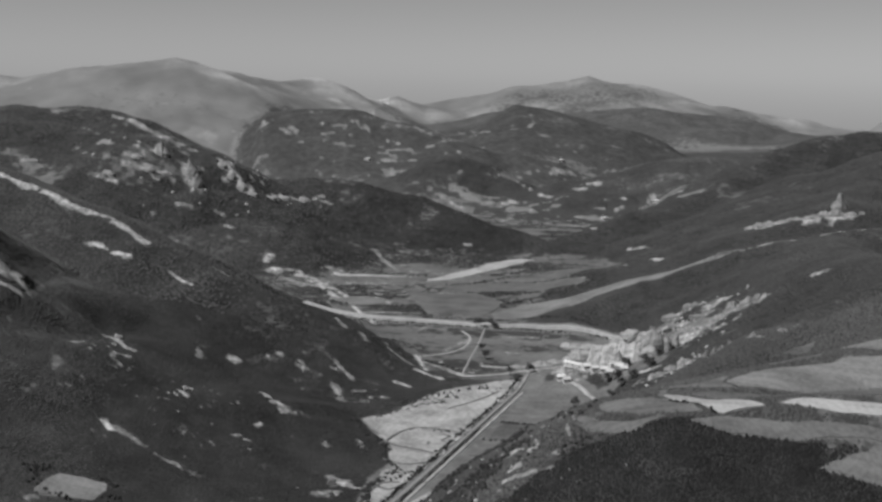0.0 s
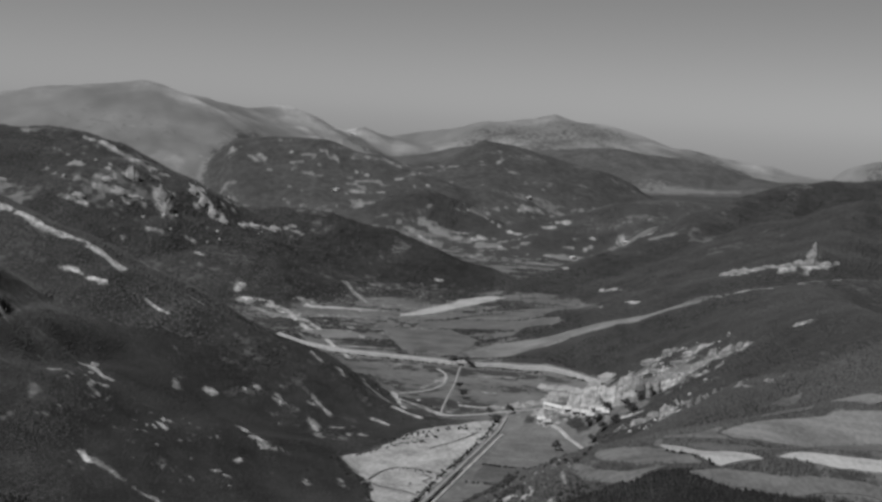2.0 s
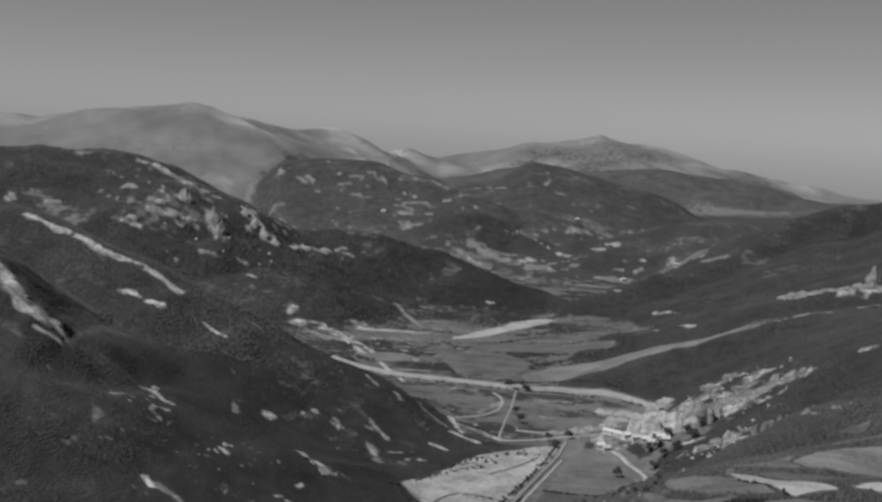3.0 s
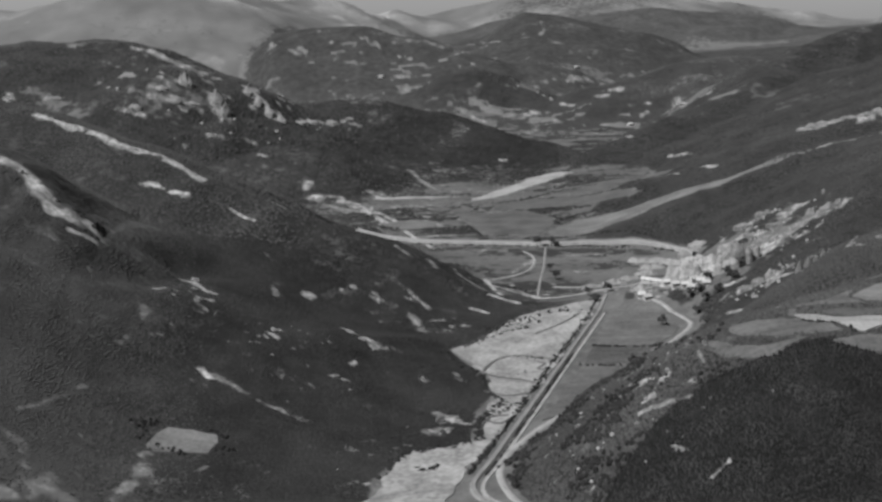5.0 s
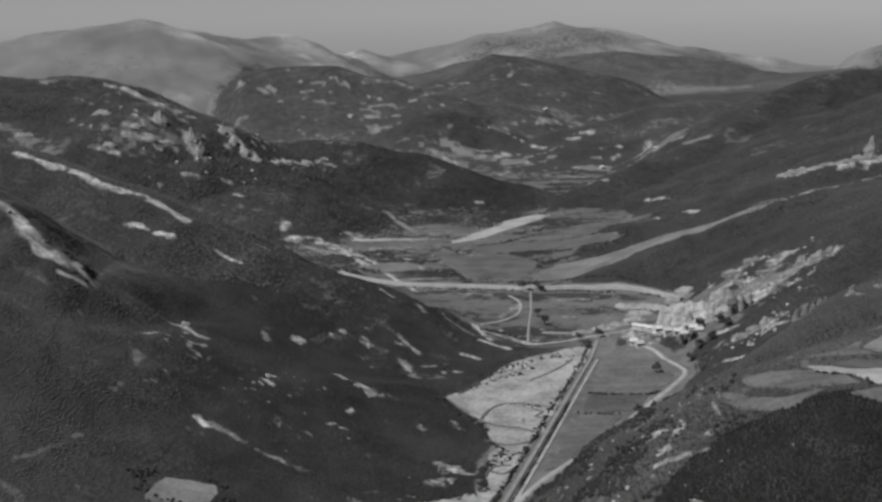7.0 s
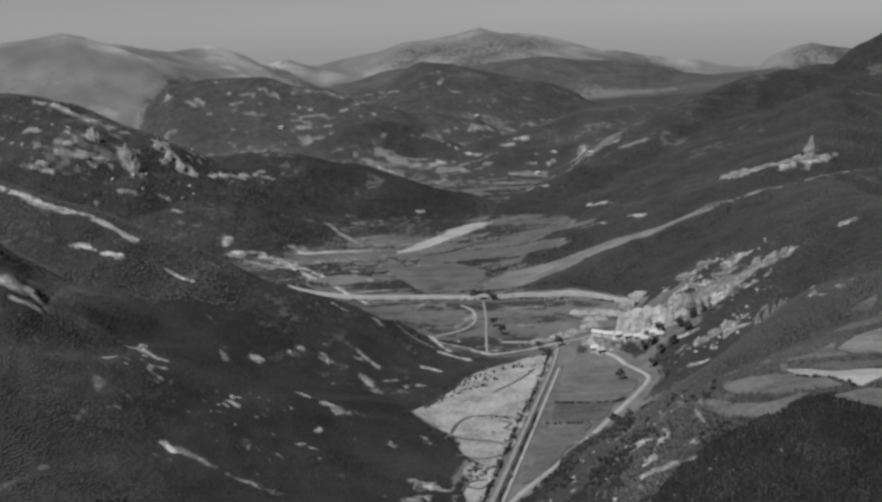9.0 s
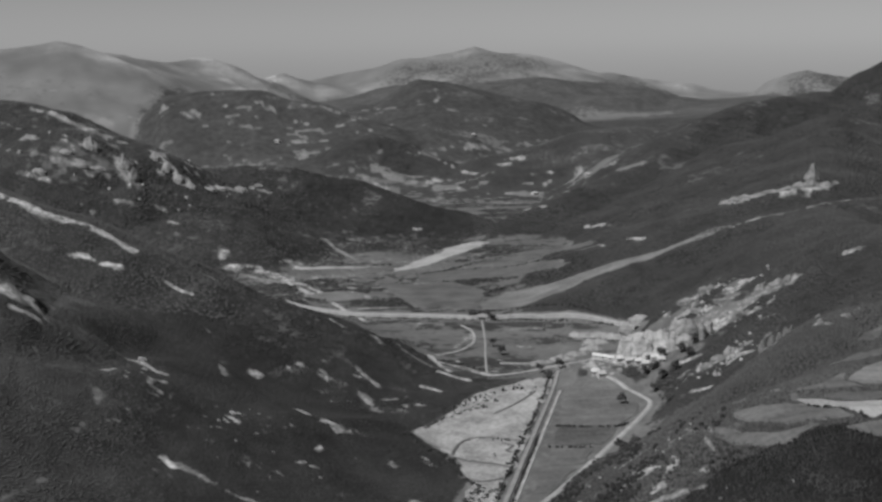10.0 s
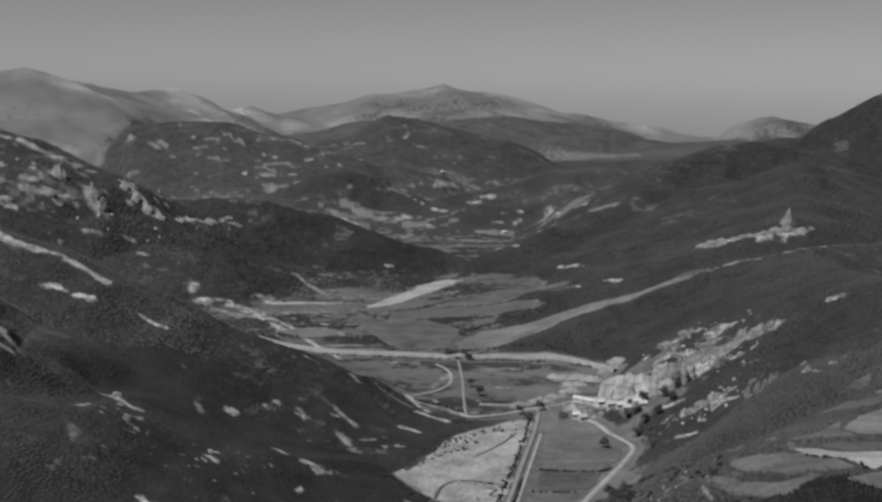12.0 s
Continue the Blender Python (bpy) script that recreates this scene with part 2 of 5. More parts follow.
def ground_material():
    """Dry grass, scrub floor and bare limestone, by the land cover stored on the mesh, paler for distant haze."""
    m, n, l, bsdf = node_material("hill_ground")
    big, mid, fine = noise_node(n, l, 60), noise_node(n, l, 14), noise_node(n, l, 3.5, 3.0)
    grass = mixed(n, l, big, 0.072, 0.14)
    grass = mixed(n, l, fine, grass, mixed(n, l, mid, 0.075, 0.15))
    # far grass and scrub take lighter greys: distance haze put into the colour
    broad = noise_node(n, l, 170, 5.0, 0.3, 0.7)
    grass = mixed(n, l, attribute(n, "hazed"), grass, mixed(n, l, broad, 0.11, 0.155))
    scrub = mixed(n, l, attribute(n, "hazed"), mixed(n, l, mid, 0.020, 0.038), mixed(n, l, big, mixed(n, l, mid, 0.044, 0.062), mixed(n, l, mid, 0.06, 0.085)))
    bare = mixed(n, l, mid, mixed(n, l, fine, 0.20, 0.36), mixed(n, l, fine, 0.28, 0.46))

    def edge(cover, wobble, low=0.55, high=0.95):
        add = n.new("ShaderNodeMath")
        add.operation = "MULTIPLY_ADD"
        l.new(wobble, add.inputs[0])
        add.inputs[1].default_value = 0.5
        l.new(cover, add.inputs[2])
        step = n.new("ShaderNodeMapRange")
        step.interpolation_type = "SMOOTHSTEP"
        step.inputs[1].default_value, step.inputs[2].default_value = low, high
        l.new(add.outputs[0], step.inputs[0])
        return step.outputs[0]

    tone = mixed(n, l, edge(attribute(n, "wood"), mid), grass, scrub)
    tone = mixed(n, l, edge(attribute(n, "bare"), mixed(n, l, attribute(n, "hazed"), fine, broad), 0.45, 1.35), tone, bare)
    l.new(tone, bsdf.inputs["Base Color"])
    bsdf.inputs["Roughness"].default_value = 0.95
    bsdf.inputs["Specular IOR Level"].default_value = 0.1
    bumped(n, l, bsdf, fine, 0.25)
    return m


GROUND = ground_material()

# ==== land cover ====
# Bare stretches of scree, rock and dry soil on the slopes: from (x, y) to (x, y), half-width.
SCARS_SCRUB = ((-191, 867, -178, 863, 1.6), (-178, 861, -166, 844, 2.8), (-166, 848, -162, 846, 2.3), (-173, 806, -167, 809, 1.9), (-167, 807, -160, 803, 1.9),
               (-192, 816, -191, 824, 1.9), (-112, 947, -112, 951, 3.5), (-118, 799, -112, 793, 1.8), (-76, 893, -64, 851, 2.9), (-64, 851, -50, 818, 3.1),
               (-64, 784, -62, 788, 1.8), (-75, 763, -71, 765, 1.4), (-66, 761, -64, 761, 1.4), (-149, 730, -142, 722, 2.1))
SCARS_FAINT = ((-158, 632, -157, 612, 4.5), (-157, 612, -163, 584, 5.0), (-212, 562, -200, 572, 6.0), (-200, 572, -178, 580, 6.0),
               (-143, 726, -115, 713, 3.1), (-115, 713, -75, 699, 2.7), (-192, 773, -186, 747, 2.2), (-223, 626, -215, 638, 1.5), (-215, 638, -208, 655, 1.6),
               (-208, 655, -200, 670, 1.3), (-49, 676, -41, 679, 1.9), (-56, 669, -51, 665, 1.9), (-43, 661, -29, 661, 1.9), (-8, 730, -1, 722, 4.1),
               (-11, 700, -6, 696, 3.3), (-32, 960, -22, 922, 3.1), (-17, 954, -8, 954, 2.2), (-7, 979, -4, 979, 2.7), (-2, 937, -1, 931, 2.6),
               (-19, 787, -17, 782, 2.2), (3, 799, 6, 790, 2.6), (-135, 937, -130, 904, 3.0))
SCARS_THIN = ((-126, 626, -137, 612, 1.6), (-137, 612, -151, 604, 1.6), (109, 563, 116, 554, 1.4), (104, 546, 110, 552, 1.4), (123, 536, 131, 540, 1.4),
              (-101, 781, -99, 783, 1.4), (-196, 721, -194, 723, 1.7), (-193, 730, -192, 732, 1.7), (-187, 740, -175, 750, 1.4), (-44, 997, -21, 979, 1.8))
SCARS_SPURS = ((-308, 866, -298, 865, 4.2), (-298, 865, -285, 862, 3.7), (-284, 856, -270, 850, 3.7), (-279, 842, -263, 843, 2.4), (-268, 838, -255, 837, 4.8),
               (-259, 843, -246, 851, 4.0), (-251, 824, -237, 831, 3.5), (-248, 849, -238, 846, 3.2), (-235, 842, -223, 833, 2.0),
               (-378, 1155, -341, 1143, 4.1), (-341, 1143, -308, 1130, 5.6), (-308, 1130, -283, 1115, 6.1), (-283, 1115, -252, 1119, 6.1), (-252, 1119, -220, 1091, 6.9),
               (-259, 1067, -245, 1064, 3.6), (-238, 1057, -225, 1055, 2.8), (-189, 1056, -166, 1040, 2.8),
               (-189, 1536, -187, 1561, 5.5), (-187, 1516, -144, 1521, 3.2), (-143, 1515, -113, 1465, 4.0), (-113, 1465, -75, 1362, 4.4), (-176, 1154, -154, 1145, 2.6),
               (-186, 1510, -149, 1510, 3.7), (-149, 1510, -122, 1503, 3.7), (-122, 1496, -85, 1424, 3.2), (-84, 1417, -56, 1346, 3.0), (-56, 1321, -25, 1231, 2.8),
               (29, 1015, 51, 1000, 2.2), (14, 986, 27, 972, 2.1), (26, 1080, 38, 1020, 2.3))
SCARS_ROCKY = ((-394, 1756, -372, 1772, 6.1), (-416, 1725, -392, 1738, 3.9), (-412, 1703, -367, 1722, 3.7), (-351, 1765, -319, 1721, 7.0), (-471, 1768, -442, 1758, 3.8),
               (-435, 1658, -413, 1658, 3.6), (-563, 1697, -528, 1706, 3.8), (-321, 1706, -306, 1708, 3.7), (-281, 1683, -273, 1685, 3.6), (-263, 1653, -253, 1646, 3.5),
               (-470, 1865, -423, 1852, 5.6), (-423, 1852, -382, 1844, 5.1), (-382, 1844, -344, 1828, 4.0), (-298, 1810, -252, 1771, 7.1), (-241, 1807, -210, 1853, 4.0),
               (-210, 1853, -180, 1868, 3.9), (-176, 1882, -146, 1864, 4.0), (-328, 1659, -304, 1667, 3.6), (-359, 1715, -346, 1707, 3.8), (-410, 1753, -395, 1746, 3.8))
SCARS_VALLEY_WEST = ((16, 2436, 52, 2415, 4.3), (52, 2415, 78, 2414, 3.2), (10, 2398, 39, 2360, 4.2), (48, 2329, 56, 2323, 3.1), (78, 2502, 106, 2506, 3.3), (106,
                     2513, 148, 2587, 4.4), (142, 2503, 169, 2476, 3.3), (170, 2488, 205, 2405, 4.4), (203, 2362, 233, 2378, 5.2), (166, 2785, 180, 2784, 3.7), (190,
                     2783, 208, 2782, 3.7), (219, 2768, 235, 2804, 6.1), (236, 2785, 273, 2817, 8.6), (251, 2431, 276, 2434, 3.2), (280, 2453, 301, 2444, 5.4), (115,
                     2411, 142, 2421, 5.3), (91, 2370, 117, 2368, 3.1), (122, 2362, 166, 2328, 4.1))
SCARS_VALLEY_EAST = ((305, 2362, 340, 2363, 3.1), (253, 2325, 299, 2325, 2.6), (246, 2276, 311, 2267, 3.0), (226, 2193, 251, 2165, 2.9), (217, 1897, 236, 1897, 7.3),
                     (318, 2315, 335, 2325, 7.2), (255, 1880, 290, 1880, 5.0), (353, 2183, 426, 2183, 3.1), (414, 2180, 415, 2149, 2.9), (389, 2001, 418, 1953, 3.6),
                     (368, 2278, 391, 2348, 6.1), (112, 2222, 129, 2257, 5.8))
SCARS_MID = ((-69, 1723, -30, 1592, 3.7), (40, 1796, 63, 1790, 3.8), (225, 1884, 241, 1816, 4.0))
SCARS_EAST = ((278, 1698, 296, 1632, 3.6), (382, 1429, 396, 1418, 5.2), (396, 1418, 417, 1405, 5.2), (417, 1405, 445, 1404, 3.9), (445, 1404, 464, 1411, 5.2),
              (465, 1406, 486, 1403, 7.8), (162, 1109, 196, 1104, 3.3), (114, 1036, 156, 1072, 2.6), (208, 1473, 246, 1465, 3.2), (246, 1465, 280, 1375, 3.2),
              (163, 1476, 200, 1412, 3.2), (350, 1290, 400, 1304, 3.2), (400, 1302, 470, 1306, 2.0), (470, 1306, 560, 1314, 2.8))
SLABS_HIGH = ((247, 1094, 262, 1098, 4.0), (262, 1098, 276, 1087, 4.5), (244, 1063, 255, 1038, 1.9), (255, 1038, 277, 1032, 1.9), (249, 1028, 261, 1007, 4.7),
              (271, 1005, 281, 1003, 4.2), (285, 1011, 306, 998, 7.4), (273, 966, 283, 955, 1.3), (280, 872, 288, 876, 2.0), (269, 836, 274, 828, 2.3),
              (287, 840, 294, 846, 1.6), (300, 853, 314, 858, 1.6), (348, 986, 357, 981, 3.7))
SLABS_LOW = ((212, 912, 227, 921, 4.2), (227, 921, 243, 923, 5.1), (238, 910, 244, 896, 3.4), (244, 868, 250, 884, 2.7), (250, 866, 256, 880, 2.2),
             (256, 868, 262, 882, 1.9), (264, 876, 272, 890, 2.2), (210, 956, 224, 956, 1.7), (200, 936, 206, 909, 2.1), (199, 880, 208, 872, 2.4))
SCARS_STRIP = ((-14, 1274, 37, 1267, 2.8), (130, 667, 139, 657, 1.5), (132, 623, 135, 620, 1.2), (128, 645, 131, 605, 0.9), (94, 651, 114, 652, 0.9),
               (90, 622, 94, 617, 1.1), (98, 594, 120, 587, 2.2), (120, 596, 131, 595, 2.2), (114, 616, 116, 613, 1.1), (130, 640, 132, 640, 0.9))
SCARS_TABLE = ((-300, 2919, -275, 2915, 3.8), (-274, 2934, -232, 2931, 5.1), (-213, 2914, -188, 2897, 6.4), (-169, 2910, -157, 2916, 3.8), (-220, 2851, -192, 2853,
               3.7), (-186, 2853, -174, 2848, 2.5), (-144, 2861, -115, 2850, 3.7), (-230, 2876, -212, 2883, 3.8), (-119, 2899, -111, 2899, 3.8), (-52, 2832, -20,
               2863, 4.9), (-20, 2863, 14, 2899, 5.0), (-22, 2789, 21, 2813, 3.7), (3, 3175, 24, 3169, 4.2), (39, 3199, 82, 3078, 4.2), (-148, 2769, -76, 2770, 3.6))
SCARS_VALE = ((-163, 2681, -124, 2545, 3.5), (-128, 2695, -94, 2727, 7.1), (-257, 2712, -230, 2702, 3.0), (-337, 2697, -320, 2699, 3.6), (-285, 2686, -228, 2686,
              3.5), (-368, 2807, -362, 2808, 3.7), (168, 3159, 189, 3163, 5.5), (181, 3090, 196, 3126, 5.4), (650, 3563, 657, 3580, 4.8), (373, 3186, 518, 3186,
              9.6))
SCARS_FLOOR = ((-70, 1362, -20, 1353, 3.0), (-45, 1294, 20, 1289, 2.8), (-174, 1509, -104, 1441, 3.3), (-60, 1192, -18, 1048, 2.6), (30, 1066, 70, 1014, 2.4),
               (45, 1045, 79, 1035, 2.3), (1, 1058, 27, 1031, 2.3), (51, 1114, 74, 1168, 2.5), (127, 1055, 173, 1025, 2.3), (103, 1037, 125, 1006, 2.3),
               (162, 1130, 209, 1094, 2.6), (95, 1178, 133, 1177, 2.6), (99, 1109, 120, 1109, 2.4), (34, 1416, 79, 1445, 3.1), (18, 1217, 46, 1208, 2.7))
# Each set of stretches, and how bare it is.
BARE_STRETCHES = ((SCARS_SCRUB, 0.85), (SCARS_FAINT, 0.42), (SCARS_THIN, 0.5), (SCARS_SPURS, 0.95), (SCARS_ROCKY, 0.72), (SCARS_MID, 0.62), (SCARS_VALLEY_WEST, 0.72), (SCARS_VALLEY_EAST, 0.72), (SCARS_VALE, 0.42), (SCARS_EAST, 0.8),
                  (SLABS_HIGH, 0.6), (SLABS_LOW, 0.7), (SCARS_STRIP, 0.5), (SCARS_TABLE, 0.6), (SCARS_FLOOR, 0.7))
# How far the woods of the farther heights reach from their crests.
FAR_WOODS = {"tableland": 330, "dark_hill": 360, "mid_hill": 140, "far_spur": 185, "forerange": 400}


# Fields: outline, what grows there, label.
FIELDS_FAR = (
    (((33, 1423), (75, 1433), (114, 1445), (163, 1421), (190, 1385), (203, 1392), (172, 1490), (121, 1522), (79, 1494), (44, 1465)), "meadow", "grey mown field on the valley floor"),
    (((73, 1527), (154, 1594), (233, 1652), (264, 1576), (249, 1492), (210, 1497), (150, 1560), (78, 1506)), "meadow", "long grey field below the wooded ridge"),
    (((12, 1496), (46, 1520), (68, 1562), (99, 1609), (128, 1661), (147, 1708), (133, 1716), (88, 1664), (63, 1598), (33, 1550)), "stubble", "bright stubble field at the valley's far end"),
    (((-108, 1540), (-57, 1543), (-12, 1538), (-12, 1530), (-56, 1531), (-107, 1531)), "stubble", "narrow bright field strip at the foot of the hill"),
    (((-88, 1374), (-52, 1385), (-24, 1373), (-26, 1340), (-56, 1330)), "pale meadow", "pale field beside the wooded slope"),
    (((-10, 1440), (28, 1414), (75, 1422), (105, 1370), (88, 1285), (25, 1296)), "crop", "dark cropped field behind the causeway"),
    (((92, 1271), (105, 1322), (126, 1350), (155, 1342), (184, 1333), (213, 1328), (241, 1317), (269, 1312), (300, 1306), (330, 1302), (350, 1300), (350, 1290), (324, 1280), (303, 1286), (264, 1290), (234, 1287), (202, 1302), (164, 1287), (126, 1265)), "pale meadow", "long pale strip field along the ridge foot"),
)
FIELDS_RIVER = (
    (((121, 965), (136, 976), (149, 976), (160, 962), (169, 937), (169, 914), (155, 886), (143, 869), (121, 868), (101, 874)), "meadow", "broad grey meadow inside the road bend"),
    (((100, 868), (141, 863), (121, 826), (89, 829)), "crop", "darker crop strip between railway and road"),
    (((88, 823), (117, 819), (101, 789), (77, 787)), "meadow", "grey meadow between railway and road"),
    (((76, 781), (97, 781), (83, 757), (66, 724), (56, 716)), "meadow", "narrow grass strip between railway and road"),
    (((-160, 640), (-158, 654), (-154, 662), (-141, 666), (-128, 664), (-126, 655), (-129, 641), (-143, 639), (-158, 636)), "pale meadow", "small pale farm field among scrub"),
)
FIELDS_BENCH = (
    (((182, 634), (196, 634), (231, 611), (220, 605), (207, 597), (203, 598)), "stubble", "bright wedge-shaped stubble field on the bench"),
    (((238, 616), (253, 627), (330, 628), (328, 617), (293, 618), (258, 616)), "stubble", "bright stubble strip on the bench"),
    (((147, 627), (150, 633), (161, 629), (177, 628), (189, 627), (193, 603), (197, 597), (182, 595), (171, 601), (161, 607), (150, 618)), "meadow", "grey meadow at the rim of the bench"),
    (((136, 622), (146, 609), (160, 597), (169, 593), (179, 591), (168, 588), (160, 586), (151, 593), (142, 603), (137, 613)), "meadow", "narrow grey meadow at the edge of the dark wood"),
    (((188, 588), (208, 595), (231, 597), (271, 607), (330, 612), (330, 602), (275, 600), (243, 588), (208, 583)), "meadow", "grey meadow above the dark wood"),
    (((221, 665), (241, 691), (263, 704), (290, 719), (303, 730), (345, 728), (345, 697), (268, 670), (229, 659)), "pale meadow", "broad pale field on the bench"),
    (((236, 745), (246, 766), (266, 778), (286, 792), (300, 765), (292, 738), (268, 722), (248, 712)), "meadow", "grey upper field under the rim wood"),
    (((303, 806), (318, 796), (336, 772), (342, 748), (329, 740), (308, 752)), "pale meadow", "bright upper field under the rim wood"),
    (((284, 806), (298, 826), (312, 830), (305, 818)), "meadow", "small grey clearing in the rim wood"),
    (((258, 579), (272, 588), (289, 599), (330, 600), (326, 575), (251, 574)), "pale meadow", "pale field below the bench"),
    (((183, 650), (206, 661), (226, 680), (218, 664), (226, 657), (208, 651)), "meadow", "thin grey meadow along the bench rim"),
    (((196, 639), (212, 646), (240, 652), (330, 662), (330, 638), (262, 636), (240, 630), (224, 625), (210, 632)), "crop", "dark fallow strip between bench fields"),
)
FIELDS_DISTANT = (
    (((249, 2282), (284, 2289), (314, 2279), (306, 2243), (273, 2248)), "pale meadow", "narrow pale field strip in the distant valley"),
    (((124, 2386), (167, 2340), (162, 2316), (125, 2337)), "pale meadow", "narrow pale field strip in the distant valley"),
    (((20, 2442), (53, 2428), (76, 2420), (68, 2408), (41, 2409)), "pale meadow", "narrow pale field strip in the distant valley"),
    (((393, 2007), (421, 1965), (417, 1947), (386, 1965)), "pale meadow", "narrow pale field strip in the distant valley"),
    (((111, 2531), (162, 2742), (142, 2503), (114, 2506)), "pale meadow", "narrow pale field strip in the distant valley"),
)
FIELDS = FIELDS_DISTANT + FIELDS_FAR + FIELDS_RIVER + FIELDS_BENCH
# Lines kept clear of trees: (points, clearance).
MAIN_ROAD = ((158, 1026), (151, 1006), (153, 985), (166, 968), (176, 937), (177, 918), (161, 884), (135, 838), (111, 796), (85, 752), (69, 727), (53, 702), (41, 679), (33, 660), (29, 641), (29, 626), (33, 606), (41, 584), (52, 560))
RAILWAY = ((122, 996), (81, 852), (50, 742), (24, 652), (18, 634), (14.5, 620), (16, 606), (24, 592), (36, 574))
CAUSEWAY = ((-104, 1290), (-60, 1270), (-22, 1255), (36, 1241), (82, 1228), (93, 1225), (144, 1214), (174, 1203), (197, 1188), (211, 1164), (216, 1130))
CLEAR_LINES = ((MAIN_ROAD, 6), (RAILWAY, 12), (CAUSEWAY, 9))


def bare_at(x, y):
    """1 on the bare stretches, fading at their ragged edges."""
    bare = np.zeros(x.shape)
    ragged = 1 + 1.9 * fractal(x, y, 14, 33, 4)
    patch = 2.6 * fractal(x, y, 11, 34, 3)
    for stretches, how_bare in BARE_STRETCHES:
        for ax, ay, bx, by, half in stretches:
            near = (np.abs(x - (ax + bx) / 2) < abs(ax - bx) / 2 + half * 2.5) & (np.abs(y - (ay + by) / 2) < abs(ay - by) / 2 + half * 2.5)
            if near.any():
                d, _ = along(x[near], y[near], ((ax, ay, 0), (bx, by, 0)))
                bare[near] = np.maximum(bare[near], how_bare * np.clip(1.5 - d / half * ragged[near], 0, 1) * np.clip(0.85 + patch[near], 0.15, 1))
    return bare


# Stretches strewn with rock and bare soil: centre, half-sizes, how thick, size of the patches.
STREWN_NEAR = ((92, 625, 50, 60, 0.3, 6), (110, 560, 45, 28, 0.24, 4.5), (178, 1015, 62, 30, 0.66, 9), (262, 1050, 42, 70, 0.55, 8), (232, 912, 34, 26, 0.6, 7), (60, 1050, 60, 40, 0.35, 9),
               (-40, 670, 30, 30, 0.25, 6))
STREWN_HILLS = ((-400, 1720, 130, 50, 0.3, 11), (-430, 1810, 120, 50, 0.28, 12), (-285, 1795, 50, 40, 0.55, 10), (-215, 1850, 75, 40, 0.55, 11), (-300, 1640, 110, 55, 0.25, 11),
                (-90, 1450, 90, 120, 0.35, 13), (430, 1405, 75, 16, 0.7, 10), (60, 1560, 150, 90, 0.4, 9), (-20, 1400, 80, 60, 0.5, 9))
STREWN_FAR = ((-190, 2860, 220, 110, 0.5, 13), (-60, 2700, 170, 90, 0.5, 13), (60, 3000, 200, 120, 0.45, 15), (120, 2310, 130, 90, 0.7, 9), (320, 2230, 130, 90, 0.62, 9), (200, 2200, 120, 60, 0.5, 9),
              (40, 2420, 130, 60, 0.5, 12), (700, 2900, 350, 180, 0.5, 20), (-520, 2900, 260, 260, 0.42, 20), (-250, 2450, 160, 120, 0.4, 13), (280, 2780, 120, 90, 0.55, 14))
STREWN_SLOPE = ((0, 712, 11, 22, 0.7, 5), (-87, 748, 30, 20, 0.42, 4.5), (2, 945, 14, 30, 0.6, 6), (-173, 817, 22, 20, 0.5, 5), (-67, 975, 30, 30, 0.4, 6), (-30, 645, 30, 22, 0.42, 4), (-115, 800, 60, 60, 0.3, 5))


def strewn_at(x, y):
    """1 on small rocks and bare patches, where the land is strewn with them."""
    bare = np.zeros(x.shape)
    for k, (cx, cy, rx, ry, thick, size) in enumerate(STREWN_NEAR + STREWN_HILLS + STREWN_FAR + STREWN_SLOPE):
        near = np.hypot((x - cx) / rx, (y - cy) / ry) < 1.5
        px, py = x[near], y[near]
        dense = thick * np.clip(1.5 - np.hypot((px - cx) / rx, (py - cy) / ry), 0, 1)
        bare[near] = np.maximum(bare[near], np.clip((fractal(px * (0.42 if cy > 2100 else 0.75), py, size, 200 + k, 3) + 0.42 * dense - 0.33) * 6, 0, 0.4 if thick < 0.3 or cy > 2100 else 0.65))
    return bare


def inside(x, y, outline):
    """Which places lie inside an outline."""
    odd = np.zeros(x.shape, dtype=bool)
    for (ax, ay), (bx, by) in zip(outline, outline[1:] + outline[:1]):
        if ay != by:
            odd ^= ((ay > y) != (by > y)) & (x < (bx - ax) * (y - ay) / (by - ay) + ax)
    return odd


def evergreen_edge(x):
    """How far north the dark wood of the bench slope reaches."""
    return np.interp(x, (40, 67, 81, 103, 127, 165, 190, 243, 261, 330), (528, 546, 559, 580, 592, 587, 591, 588, 591, 596)) + 5 * fractal(x, 0 * x, 18, 24, 3)


def round_hill(x, y):
    return np.hypot((x - 30) / 125, (y - 2520) / 150) < 1


